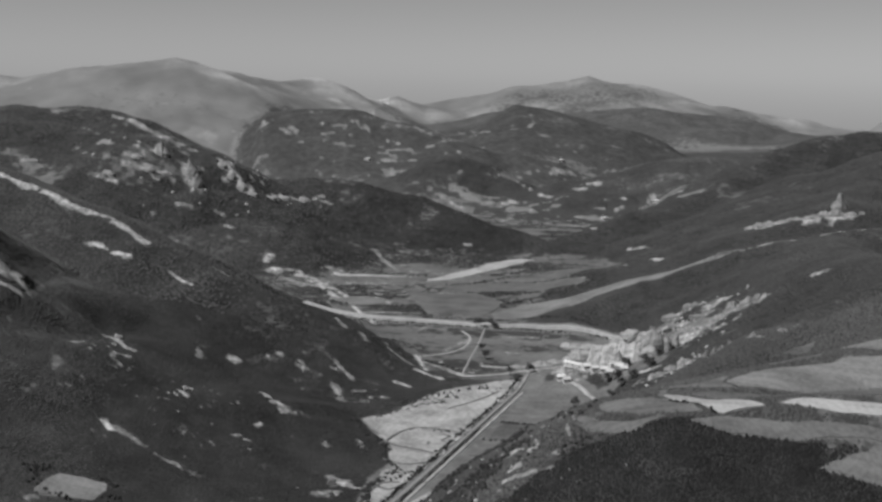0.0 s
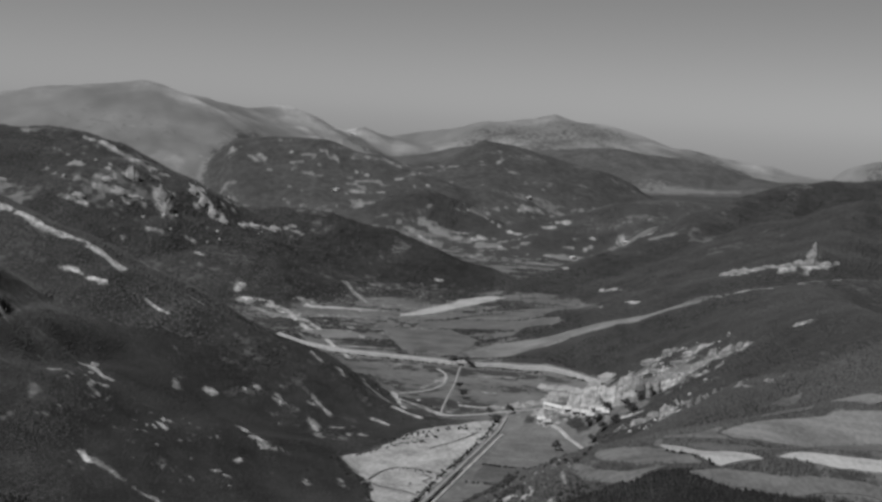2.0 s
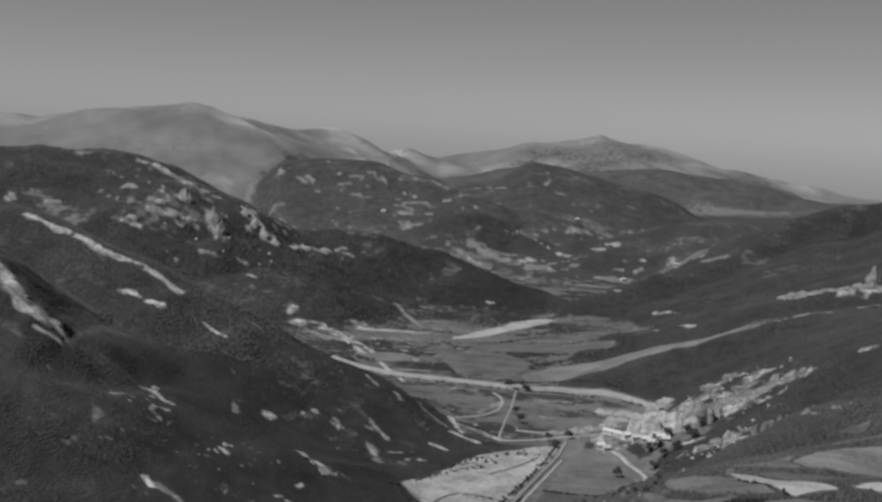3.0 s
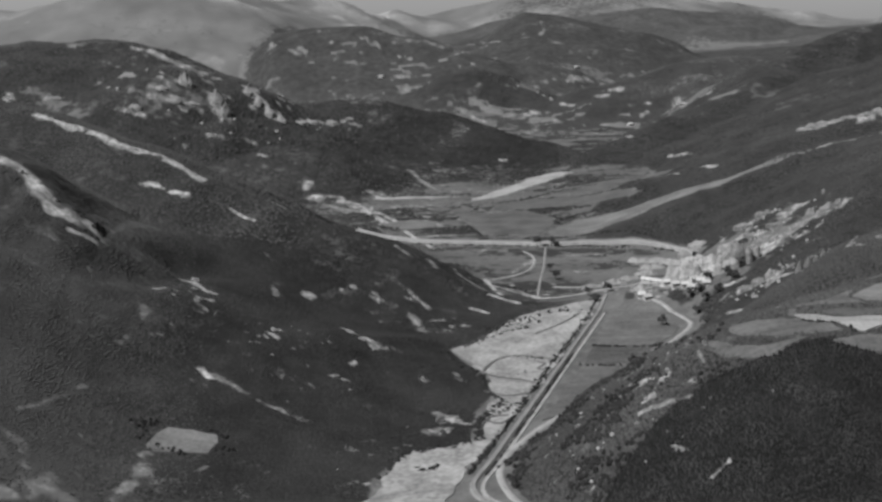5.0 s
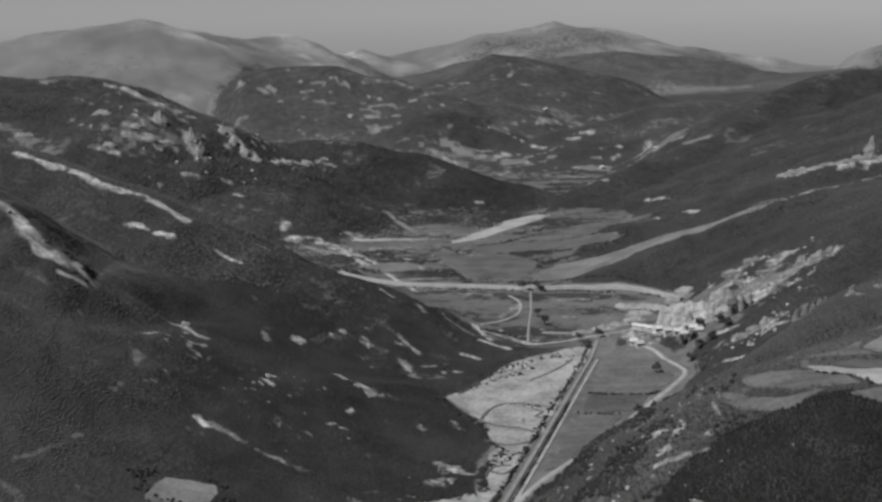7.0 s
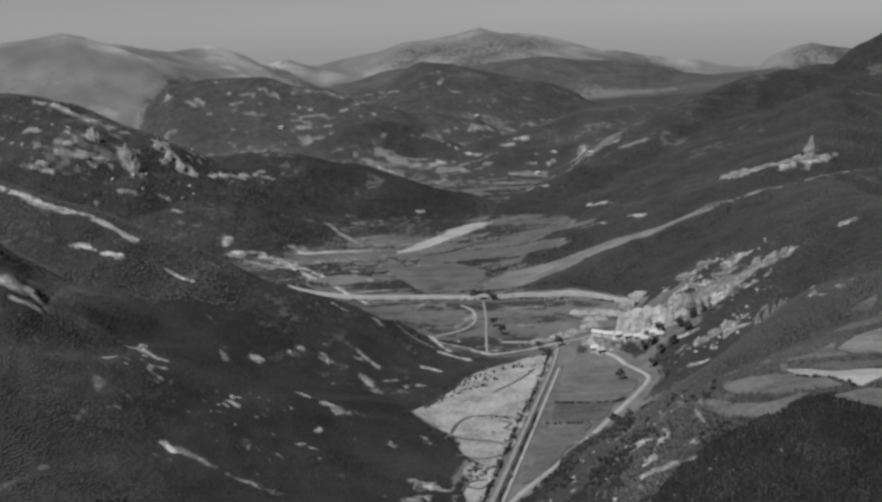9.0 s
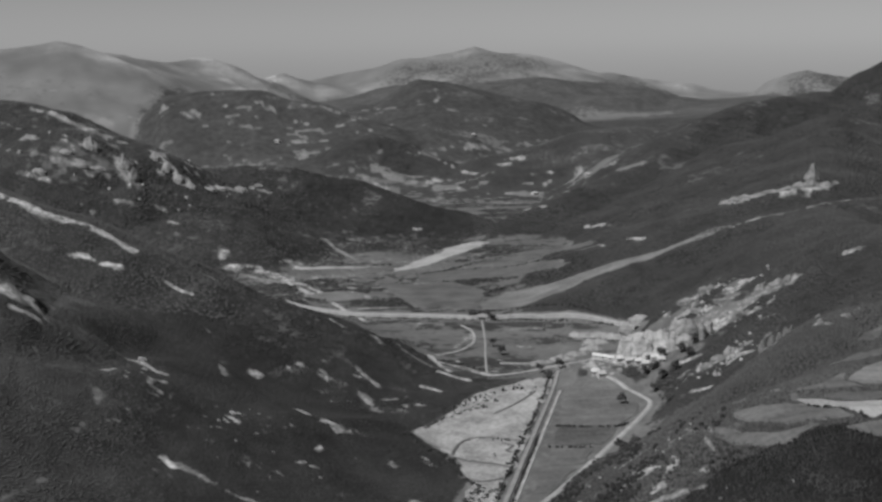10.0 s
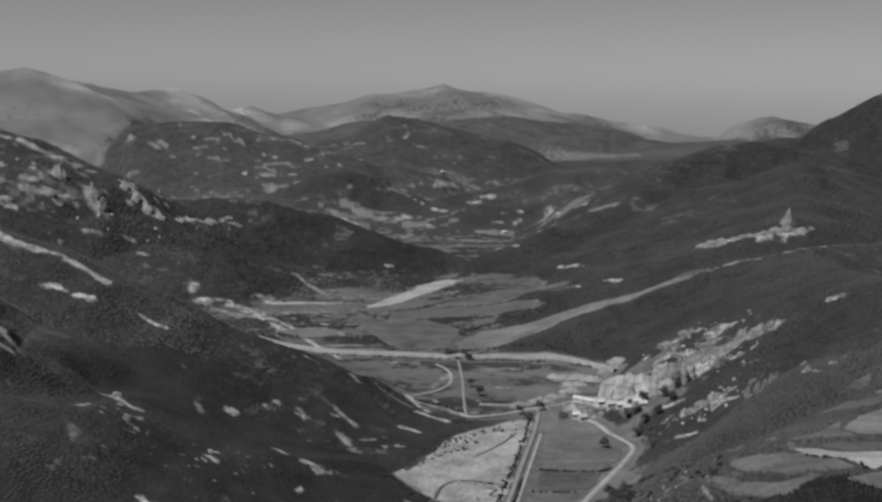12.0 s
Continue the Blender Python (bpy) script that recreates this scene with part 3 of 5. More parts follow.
def cover(x, y, z):
    """How wooded, how bare and how paled for haze the land is, each 0 to 1."""
    high = z - valley_floor(x, y)
    wood = np.clip((high - 2) / 5, 0, 1)
    # the scrub runs down to the west bank of the river
    bank = np.interp(y, (560, 600, 630, 645, 668, 684, 730, 760, 810, 860, 900, 935, 965, 985, 998, 1010, 1035, 1060, 1150, 1230, 1340),
                     (-62, -38, -40, -32, -16, 12, 16, 26, 16, -2, 20, 36, 56, 80, 84, 50, 28, 18, -14, -48, -88))
    wood = np.where((y > 300) & (y < 1340), np.maximum(wood, np.clip((bank - x) / 6 + 0.5, 0, 1)), wood)
    # thinner scrub here and there, and rough tufted pasture on the floor
    wood = wood * np.clip(1.0 - 3.2 * np.clip(fractal(x, y, 75, 66) - 0.05, 0, 1), np.where(y < 1400, 0.72, 0.55), 1)
    wood = np.where((y > 850) & (y < 2330), np.maximum(wood, 0.5 + 0.9 * fractal(x * 0.4, y, 34, 67)), wood)
    wood = wood * (1 - 0.45 * np.clip(fractal(x, y, 130, 68, 4) * 6 - 0.3, 0, 1) * np.clip((y - 1400) / 100, 0, 1) * (x < 200))
    # pastures and dry meadows beyond the woods of the middle hills, paled for haze
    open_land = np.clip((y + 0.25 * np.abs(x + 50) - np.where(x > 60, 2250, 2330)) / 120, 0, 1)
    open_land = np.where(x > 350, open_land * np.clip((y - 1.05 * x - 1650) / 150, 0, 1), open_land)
    far = np.zeros(x.shape)
    for name, reach in FAR_WOODS.items():
        d, _ = along(x, y, RIDGES[name][0])
        far = np.maximum(far, np.clip(2.2 - 1.7 * d / reach + 1.5 * fractal(x, y, 140, 51), 0, 1) * (0.9 if name == "forerange" else 1) * np.clip((x + 530) / 60, 0, 1))
    patchy = np.clip(fractal(x, y, 210, 81) * 7 - 0.1, 0, 0.75)
    patchy = patchy * (1 - 0.6 * np.clip((y - 3150) / 200, 0, 1) * np.clip((500 - x) / 200, 0, 1)) * (1 - 0.7 * np.clip((-x - 420) / 120, 0, 1))
    patchy = np.maximum(patchy, 0.34 * np.clip((3100 - y) / 200, 0, 1) * np.clip((x + 400) / 80, 0, 1) * np.clip(1 + 2.5 * fractal(x, y, 70, 82, 4), 0, 1))
    wood = wood * (1 - open_land) + open_land * np.maximum(far, patchy)
    # streaks of thinner scrub down the near slope
    streak = np.clip(fractal(0.4 * x + 0.1 * y, y + 0.35 * x, 13, 71, 5) * 6 - 0.3, 0, 1) * np.clip((1050 - y) / 60, 0, 1) * np.clip((bank - 12 - x) / 30, 0, 1) * (y > 300)
    wood = wood * (1 - 0.22 * streak)
    # bench: fields on top, woods on its flanks
    bench = np.clip(1.2 - np.hypot((x - 262) / 118, (y - 672) / 78) + 0.4 * fractal(x, y, 30, 23), 0, 1)
    wood = wood * (1 - 0.35 * np.clip(bench * 4, 0, 1))
    wood_edge = evergreen_edge(x)
    scrubby = np.clip(fractal(x, y, 7, 27) * 8 - 0.1, 0, 1) * np.clip((y - wood_edge) / 10 + 2.5 * fractal(x, y, 25, 28), 0, 1) * (x > (y - 535) * 0.2863) * (x < 185) * np.clip((800 - y) / 30, 0, 1)
    for line, clear in CLEAR_LINES:
        d, _ = along(x, y, [(a, b, 0) for a, b in line])
        wood = wood * np.clip((d - clear) / 4, 0, 1)
    wood = np.where((y > 520) & (y < 770), np.maximum(wood, np.clip((x - road_line(y) - 4) / 4, 0, 1) * np.clip((770 - y) / 60, 0, 1) * (x < 130)), wood)
    village = np.clip((1.35 - np.hypot((x - 195) / 80, (y - 1035) / 62) + 0.8 * fractal(x, y, 40, 29)) * 3, 0, 1)
    wood = wood * (1 - village * np.clip(0.6 + 2.5 * fractal(x, y, 22, 31), 0, 1))
    wood = wood * (1 - 0.4 * np.clip(scrubby * 2, 0, 1))
    for outline, _, _ in FIELDS:
        near = (np.abs(x - outline[0][0]) < 220) & (np.abs(y - outline[0][1]) < 260)
        wood[near] = wood[near] * ~inside(x[near], y[near], outline)
    # bare patches on the far massif, and extra bareness that paints its haze
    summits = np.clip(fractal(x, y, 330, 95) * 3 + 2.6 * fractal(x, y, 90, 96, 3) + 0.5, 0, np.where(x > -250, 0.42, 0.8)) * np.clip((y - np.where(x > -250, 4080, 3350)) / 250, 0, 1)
    # the hazy foothill west of the tableland, its paleness painted as bare ground
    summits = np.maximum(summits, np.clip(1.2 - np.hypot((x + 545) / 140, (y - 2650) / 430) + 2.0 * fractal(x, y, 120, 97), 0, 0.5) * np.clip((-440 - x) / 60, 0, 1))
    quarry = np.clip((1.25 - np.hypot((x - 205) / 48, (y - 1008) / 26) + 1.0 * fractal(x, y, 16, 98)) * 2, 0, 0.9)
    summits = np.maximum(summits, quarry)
    # a pale floor under all far heights, again haze put into the colour
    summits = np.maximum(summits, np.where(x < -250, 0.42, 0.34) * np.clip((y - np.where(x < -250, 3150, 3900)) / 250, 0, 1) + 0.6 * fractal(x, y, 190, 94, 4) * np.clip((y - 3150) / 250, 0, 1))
    bare = np.maximum(np.maximum(summits, bare_at(x, y)), strewn_at(x, y))
    bare = np.maximum(bare, 0.4 * np.clip(streak * 1.6 - 0.9, 0, 1) * np.clip(5 * fractal(x, y, 4, 73, 3) - 0.4, 0, 1))
    # strips of stubble and stony ground among the far pastures
    strips = np.clip(fractal(0.55 * x, y, 75, 72, 4) * 9 - 1.15, 0, 0.55) * np.clip((y - 2330) / 60, 0, 1) * np.clip((3450 - y) / 200, 0, 1) * np.clip((x + 330) / 80, 0, 1) * np.clip((0.3 * y - 100 - x) / 80, 0, 1)
    bare = np.maximum(bare, strips * open_land * (1 - 0.6 * far))
    bare = np.maximum(bare, np.clip(fractal(x, y, 55, 91) * 4 - 1.05, 0, 0.6) * np.clip(high / 20, 0, 1) * np.clip((y - 1350) / 200, 0, 1) * (x < 100))
    # how far the ground is lightened to stand for distance haze
    hazed = open_land * (1 - 0.45 * np.clip(1.6 - 1.3 * np.hypot((x - 30) / 125, (y - 2520) / 150), 0, 1))
    hazed = hazed * (1 - 0.5 * far * (y < 3400))
    # the western river slope is lightened too, for veiling flare
    hazed = np.maximum(hazed, 0.62 * np.clip((-130 - x - 0.16 * (y - 700) + 60 * fractal(x, y, 60, 25, 3)) / 90, 0, 1) * (y < 1010))
    return wood * (1 - np.clip(bare * 1.5, 0, 1)), bare, hazed


# ==== the ground, one sheet out to the horizon ====
TURNS = np.radians(np.r_[np.arange(-180, -30, 5.0), -29, np.arange(-28, 32, 0.09), np.arange(33, 180, 5.0)])
REACHES = np.r_[0.01, np.arange(5, 420, 25.0), np.exp(np.arange(math.log(420), math.log(1100), 0.0032)), np.exp(np.arange(math.log(1103), math.log(4990), 0.0048)), 5600, 7000]
SHEET = {}


def sampled(what, x, y):
    """A value of the ground sheet at places between its vertices."""
    x, y = np.asarray(x, float), np.asarray(y, float)
    r, a = np.interp(np.hypot(x, y), REACHES, np.arange(REACHES.size)), np.interp(np.arctan2(x, y), TURNS, np.arange(TURNS.size))
    i, j = np.minimum(r.astype(int), REACHES.size - 2), np.minimum(a.astype(int), TURNS.size - 2)
    u, v, g = r - i, a - j, SHEET[what]
    return (g[i, j] * (1 - v) + g[i, j + 1] * v) * (1 - u) + (g[i + 1, j] * (1 - v) + g[i + 1, j + 1] * v) * u


def build_ground():
    r, a = np.meshgrid(REACHES, TURNS, indexing="ij")
    x, y = r * np.sin(a), r * np.cos(a)
    z = land(x, y)
    rows, cols = x.shape
    k = np.arange(rows * cols).reshape(rows, cols)
    nxt = np.roll(k, -1, axis=1)
    quads = np.stack([k[:-1], k[1:], nxt[1:], nxt[:-1]], -1).reshape(-1, 4)[:, ::-1]
    mesh = bpy.data.meshes.new("ground")
    mesh.vertices.add(rows * cols)
    mesh.vertices.foreach_set("co", np.stack([x, y, z], -1).astype(np.float32).ravel())
    mesh.loops.add(quads.size)
    mesh.loops.foreach_set("vertex_index", quads.ravel().astype(np.int32))
    mesh.polygons.add(len(quads))
    mesh.polygons.foreach_set("loop_start", np.arange(0, quads.size, 4, dtype=np.int32))
    mesh.polygons.foreach_set("use_smooth", np.ones(len(quads), dtype=bool))
    mesh.update(calc_edges=True)
    wood, bare, hazed = cover(x, y, z)
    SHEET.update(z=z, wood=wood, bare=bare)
    for name, values in (("wood", wood), ("bare", bare), ("hazed", hazed)):
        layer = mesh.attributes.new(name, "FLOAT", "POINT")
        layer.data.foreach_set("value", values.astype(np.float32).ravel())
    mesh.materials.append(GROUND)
    return tagged(new("ground", mesh), "scrub-covered hills and pale dry valley floor", "ground", kind="structure")


ground = build_ground()
# ==== surfaces of the valley floor ====
GRAVEL = surface("river_gravel", 0.14, 0.32, 26, 3.0, bump=0.3)
DIRT_ROAD = surface("dirt_road", 0.20, 0.31, 12, 1.5, bump=0.1)
BALLAST = surface("ballast", 0.17, 0.26, 9, 1.0, bump=0.15)
STREAM = surface("shallow_stream", 0.05, 0.09, 8, 1.2, rough=0.35, bump=0.05)
STONE = surface("masonry", 0.26, 0.40, 5, 0.6, bump=0.1)
STEEL = surface("rail_steel", 0.12, 0.2, 3, 0.4, rough=0.5, bump=0)
STUBBLE = field_surface("stubble_field", 0.27, 0.37)
MEADOW = field_surface("dry_meadow", 0.088, 0.138)
PALE_MEADOW = field_surface("mown_meadow", 0.108, 0.165)
DARK_CROP = field_surface("green_crop", 0.07, 0.11)


def height(x, y):
    return float(sampled("z", x, y))


def linked(name, bm, material, parent=None, label="", smooth=True):
    """One mesh object from a bmesh."""
    mesh = bpy.data.meshes.new(name)
    bm.to_mesh(mesh)
    bm.free()
    mesh.materials.append(material)
    if smooth:
        mesh.polygons.foreach_set("use_smooth", np.ones(len(mesh.polygons), dtype=bool))
    ob = new(name, mesh)
    if parent:
        ob.parent = parent
    return tagged(ob, label)


def part(name, bm, material, parent, label=""):
    return linked(name, bm, material, parent, label, smooth=False)


def rounded(points, times=2):
    """A closed outline with its corners cut off."""
    for _ in range(times):
        points = [p for (ax, ay), (bx, by) in zip(points, points[1:] + points[:1])
                  for p in ((ax * 0.94 + bx * 0.06, ay * 0.94 + by * 0.06), (ax * 0.06 + bx * 0.94, ay * 0.06 + by * 0.94))]
    return points


def ragged(points, step=5.0, sway=2.2):
    """The same outline in short steps, swaying a little as a field's edge does."""
    out = []
    for (ax, ay), (bx, by) in zip(points, points[1:] + points[:1]):
        n = max(1, int(math.hypot(bx - ax, by - ay) / step))
        for k in range(n):
            x, y = ax + (bx - ax) * k / n, ay + (by - ay) * k / n
            out.append((x + sway * (noise.noise(Vector((x / 9, y / 9, 1.5))) + 1.4 * noise.noise(Vector((x / 23, y / 23, 4.5)))), y + sway * noise.noise(Vector((x / 9, y / 9, 8.5)))))
    return out


def draped(name, outline, material, label, category, lift=0.45, step=6.0, furrow=None):
    """A patch of land that lies on the ground inside an outline, with a bank at its edge."""
    points = ragged(rounded(list(outline)), sway=(3.5 if name == "river_bed" else 2.0) if outline[0][1] < 1200 else 4.0)
    bm = bmesh.new()
    bm.faces.new([bm.verts.new((x, y, 0)) for x, y in points])
    for axis in (0, 1):
        low, high = min(p[axis] for p in points), max(p[axis] for p in points)
        at = math.ceil(low / step) * step
        while at < high:
            normal, co = [0, 0, 0], [0, 0, 0]
            normal[axis], co[axis] = 1, at
            bmesh.ops.bisect_plane(bm, geom=bm.verts[:] + bm.edges[:] + bm.faces[:], plane_co=co, plane_no=normal)
            at += step
    xy = np.array([v.co[:2] for v in bm.verts])
    z = sampled("z", xy[:, 0], xy[:, 1])
    for v, h in zip(bm.verts, z):
        v.co.z = h + lift
    rim = [e for e in bm.edges if e.is_boundary]
    skirt = bmesh.ops.extrude_edge_only(bm, edges=rim)["geom"]
    for v in (g for g in skirt if isinstance(g, bmesh.types.BMVert)):
        v.co.z -= lift + 1.2
    bmesh.ops.recalc_face_normals(bm, faces=bm.faces[:])
    if sum(f.normal.z * f.calc_area() for f in bm.faces) < 0:
        bmesh.ops.reverse_faces(bm, faces=bm.faces[:])
    bmesh.ops.triangulate(bm, faces=bm.faces[:])
    return tagged(linked(name, bm, material, smooth=False), label, category, kind="structure")


def curved(points, step=5.0):
    """Points along a smooth line through the given ones."""
    p = [Vector(q) for q in points]
    p = [p[0] * 2 - p[1]] + p + [p[-1] * 2 - p[-2]]
    out = []
    for a, b, c, d in zip(p, p[1:], p[2:], p[3:]):
        n = max(2, int((c - b).length / step))
        for k in range(n):
            t = k / n
            out.append(0.5 * (2 * b + (c - a) * t + (2 * a - 5 * b + 4 * c - d) * t * t + (3 * b - a - 3 * c + d) * t**3))
    return out + [p[-2]]


def ribbon(points, profile, follow=True):
    """A band along a line on the ground; profile: offsets (across, up), from left to right. Returns the bmesh."""
    line = curved(points)
    bm = bmesh.new()
    last = None
    for k, q in enumerate(line):
        ahead = (line[min(k + 1, len(line) - 1)] - line[max(k - 1, 0)]).normalized()
        side = Vector((ahead.y, -ahead.x))
        ground_z = height(q.x, q.y)
        row = [bm.verts.new((q.x + side.x * a, q.y + side.y * a, ground_z + u)) for a, u in profile]
        if last:
            for i in range(len(row) - 1):
                bm.faces.new((last[i], last[i + 1], row[i + 1], row[i]))
        last = row
    bmesh.ops.recalc_face_normals(bm, faces=bm.faces[:])
    if sum(f.normal.z for f in bm.faces) < 0:
        bmesh.ops.reverse_faces(bm, faces=bm.faces[:])
    return bm


def road(name, points, width, material, label, rise=0.5):
    w = width / 2
    bm = ribbon(points, ((-w - 0.9, -0.6), (-w, rise), (-w * 0.4, rise + 0.12), (w * 0.4, rise + 0.12), (w, rise), (w + 0.9, -0.6)))
    return tagged(linked(name, bm, material), label, "road", kind="structure")


# the dry river bed and its braids
draped("river_bed", ((120, 992), (95, 988), (67, 974), (41, 940), (25, 906), (0, 864), (19, 814), (27, 783), (30, 757), (20, 729), (19, 690), (1, 676), (-17, 667), (-28, 655),
                     (-30, 641), (-36, 630), (-33, 619), (-46, 590), (-70, 560), (-40, 540), (-10, 567), (8, 622), (12, 641), (43, 742), (76, 856), (112, 978)), GRAVEL, "pale dry gravel river bed", "river bed", lift=0.5)
for braid in (((21, 807), (30, 839), (42, 851), (61, 845), (73, 838)), ((21, 804), (32, 799), (47, 794), (56, 787)), ((22, 770), (30, 761), (39, 761), (50, 768)),
              ((20, 723), (25, 714), (31, 712), (37, 720)), ((57, 837), (64, 830), (58, 821), (65, 814)), ((18, 702), (25, 722), (36, 726)), ((60, 905), (80, 930), (98, 960))):
    bm = ribbon(braid, ((-1.6, 0.2), (-1.1, 0.62), (1.1, 0.62), (1.6, 0.2)))
    tagged(linked("stream", bm, STREAM), "narrow dark braid of water in gravel", "stream", kind="structure")

# fields
FIELD_COVERS = {"stubble": STUBBLE, "meadow": MEADOW, "pale meadow": PALE_MEADOW, "crop": DARK_CROP}
for outline, material, label in FIELDS:
    draped("field", outline, FIELD_COVERS[material], label, "field", lift=0.4, step=7.0)

# roads
road("main_road", MAIN_ROAD, 3.1, DIRT_ROAD, "pale dirt road curving down the valley")
road("lane", ((64, 1200), (71, 1180), (72, 1152), (66, 1122), (51, 1098), (31, 1085)), 1.7, DIRT_ROAD, "pale winding farm lane")
road("lane", ((86, 1217), (80, 1137), (73, 1072), (68, 1018)), 1.2, BALLAST, "straight lane under the causeway")
road("lane", ((67, 1013), (97, 1014), (125, 1015), (147, 1022), (163, 1036)), 2.0, DIRT_ROAD, "pale village street")
road("lane", ((83, 1052), (124, 1043), (151, 1066)), 1.6, DIRT_ROAD, "narrow track between meadows")


def railway():
    """The straight embankment: ballast, two rails, and the service track beside it."""
    root = tagged(new("railway_line"), "straight railway on a low pale embankment", "railway")
    line = RAILWAY
    part("ballast_bed", ribbon(line, ((-2.3, -0.6), (-1.25, 1.1), (1.25, 1.1), (2.3, -0.6))), BALLAST, root)
    for side in (-0.72, 0.72):
        part("rail", ribbon(line, ((side - 0.09, 1.1), (side - 0.09, 1.26), (side + 0.09, 1.26), (side + 0.09, 1.1))), STEEL, root)
    beside = tuple((x + 5.2, y - 1.5) for x, y in ((112, 961),) + line[1:])
    part("service_track", ribbon(beside, ((-1.6, -0.5), (-1.0, 0.6), (1.0, 0.6), (1.6, -0.5))), DIRT_ROAD, root, "pale service track")


railway()


def causeway():
    """The long raised road across the valley, with side walls and an underpass."""
    root = tagged(new("causeway"), "long pale raised causeway across the valley", "causeway")
    west, east = CAUSEWAY[:5], CAUSEWAY[5:]
    for line, wide in ((west, 1.0), (east, 0.72)):
        part("roadway", ribbon(line, [(a * wide, u) for a, u in ((-2.8, 2.7), (-1.0, 2.85), (1.0, 2.85), (2.8, 2.7))]), DIRT_ROAD, root)
        for s in (-1, 1):
            part("retaining_wall", ribbon(line, [(s * a * wide, u) for a, u in ((3.7, -1.0), (3.2, 3.1), (2.8, 3.1), (2.8, 2.2))]), STONE, root)
    part("deck", ribbon(((82, 1228), (93, 1225)), ((-3.4, 2.2), (-3.4, 4.1), (-3.0, 4.1), (-3.0, 3.3), (3.0, 3.3), (3.0, 4.1), (3.4, 4.1), (3.4, 2.2))), STONE, root, "flat stone bridge deck")
    for x, y in ((83.5, 1227.6), (91.5, 1225.4)):
        bm = bmesh.new()
        bmesh.ops.create_cube(bm, size=1, matrix=pose(x, y, height(x, y) + 0.8, 0, 0, -15) @ Matrix.Diagonal((1.4, 7.4, 3.6, 1)))
        bmesh.ops.bevel(bm, geom=bm.edges[:], offset=0.12, segments=1)
        part("abutment", bm, STONE, root)


causeway()
# ==== woods and scrub ====
LEAVES = surface("scrub_foliage", 0.013, 0.036, 48, 1.8, rough=0.85, bump=0.1, island=0.10, gloss=0.04)
LEAVES_EAST = surface("oak_foliage", 0.031, 0.060, 55, 1.8, rough=0.85, bump=0.1, island=0.10, gloss=0.04)
# lighter grey paints aerial haze on the hills; the rim wood shares it
LEAVES_HILL = surface("hill_foliage", 0.040, 0.072, 70, 2.2, rough=0.85, bump=0.1, island=0.10, gloss=0.04)
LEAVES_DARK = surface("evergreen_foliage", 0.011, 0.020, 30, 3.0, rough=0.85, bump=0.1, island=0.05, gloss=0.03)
# scrub in a lighter grey, with veiling flare painted into it
LEAVES_PALED = surface("paled_scrub_foliage", 0.050, 0.080, 60, 2.0, rough=0.9, bump=0.1, island=0.08, gloss=0.03)


def crown_shape(rings, sides):
    """A domed clump: rings of vertices and a tip, and its triangles."""
    v, f = [], []
    for r in range(rings):
        t = r / rings
        for s in range(sides):
            a = 2 * math.pi * (s + 0.5 * (r % 2)) / sides
            w = math.cos(t * 1.35) * (0.8 if r == 0 else 1.0)
            v.append((0.5 * w * math.cos(a), 0.5 * w * math.sin(a), math.sin(t * math.pi / 2) - 0.12))
    v.append((0, 0, 1.0))
    for r in range(rings - 1):
        for s in range(sides):
            a, b, c, d = r * sides + s, r * sides + (s + 1) % sides, (r + 1) * sides + s, (r + 1) * sides + (s + 1) % sides
            f += [(a, b, c), (b, d, c)]
    top = (rings - 1) * sides
    f += [(top + s, top + (s + 1) % sides, len(v) - 1) for s in range(sides)]
    return np.array(v), np.array(f)


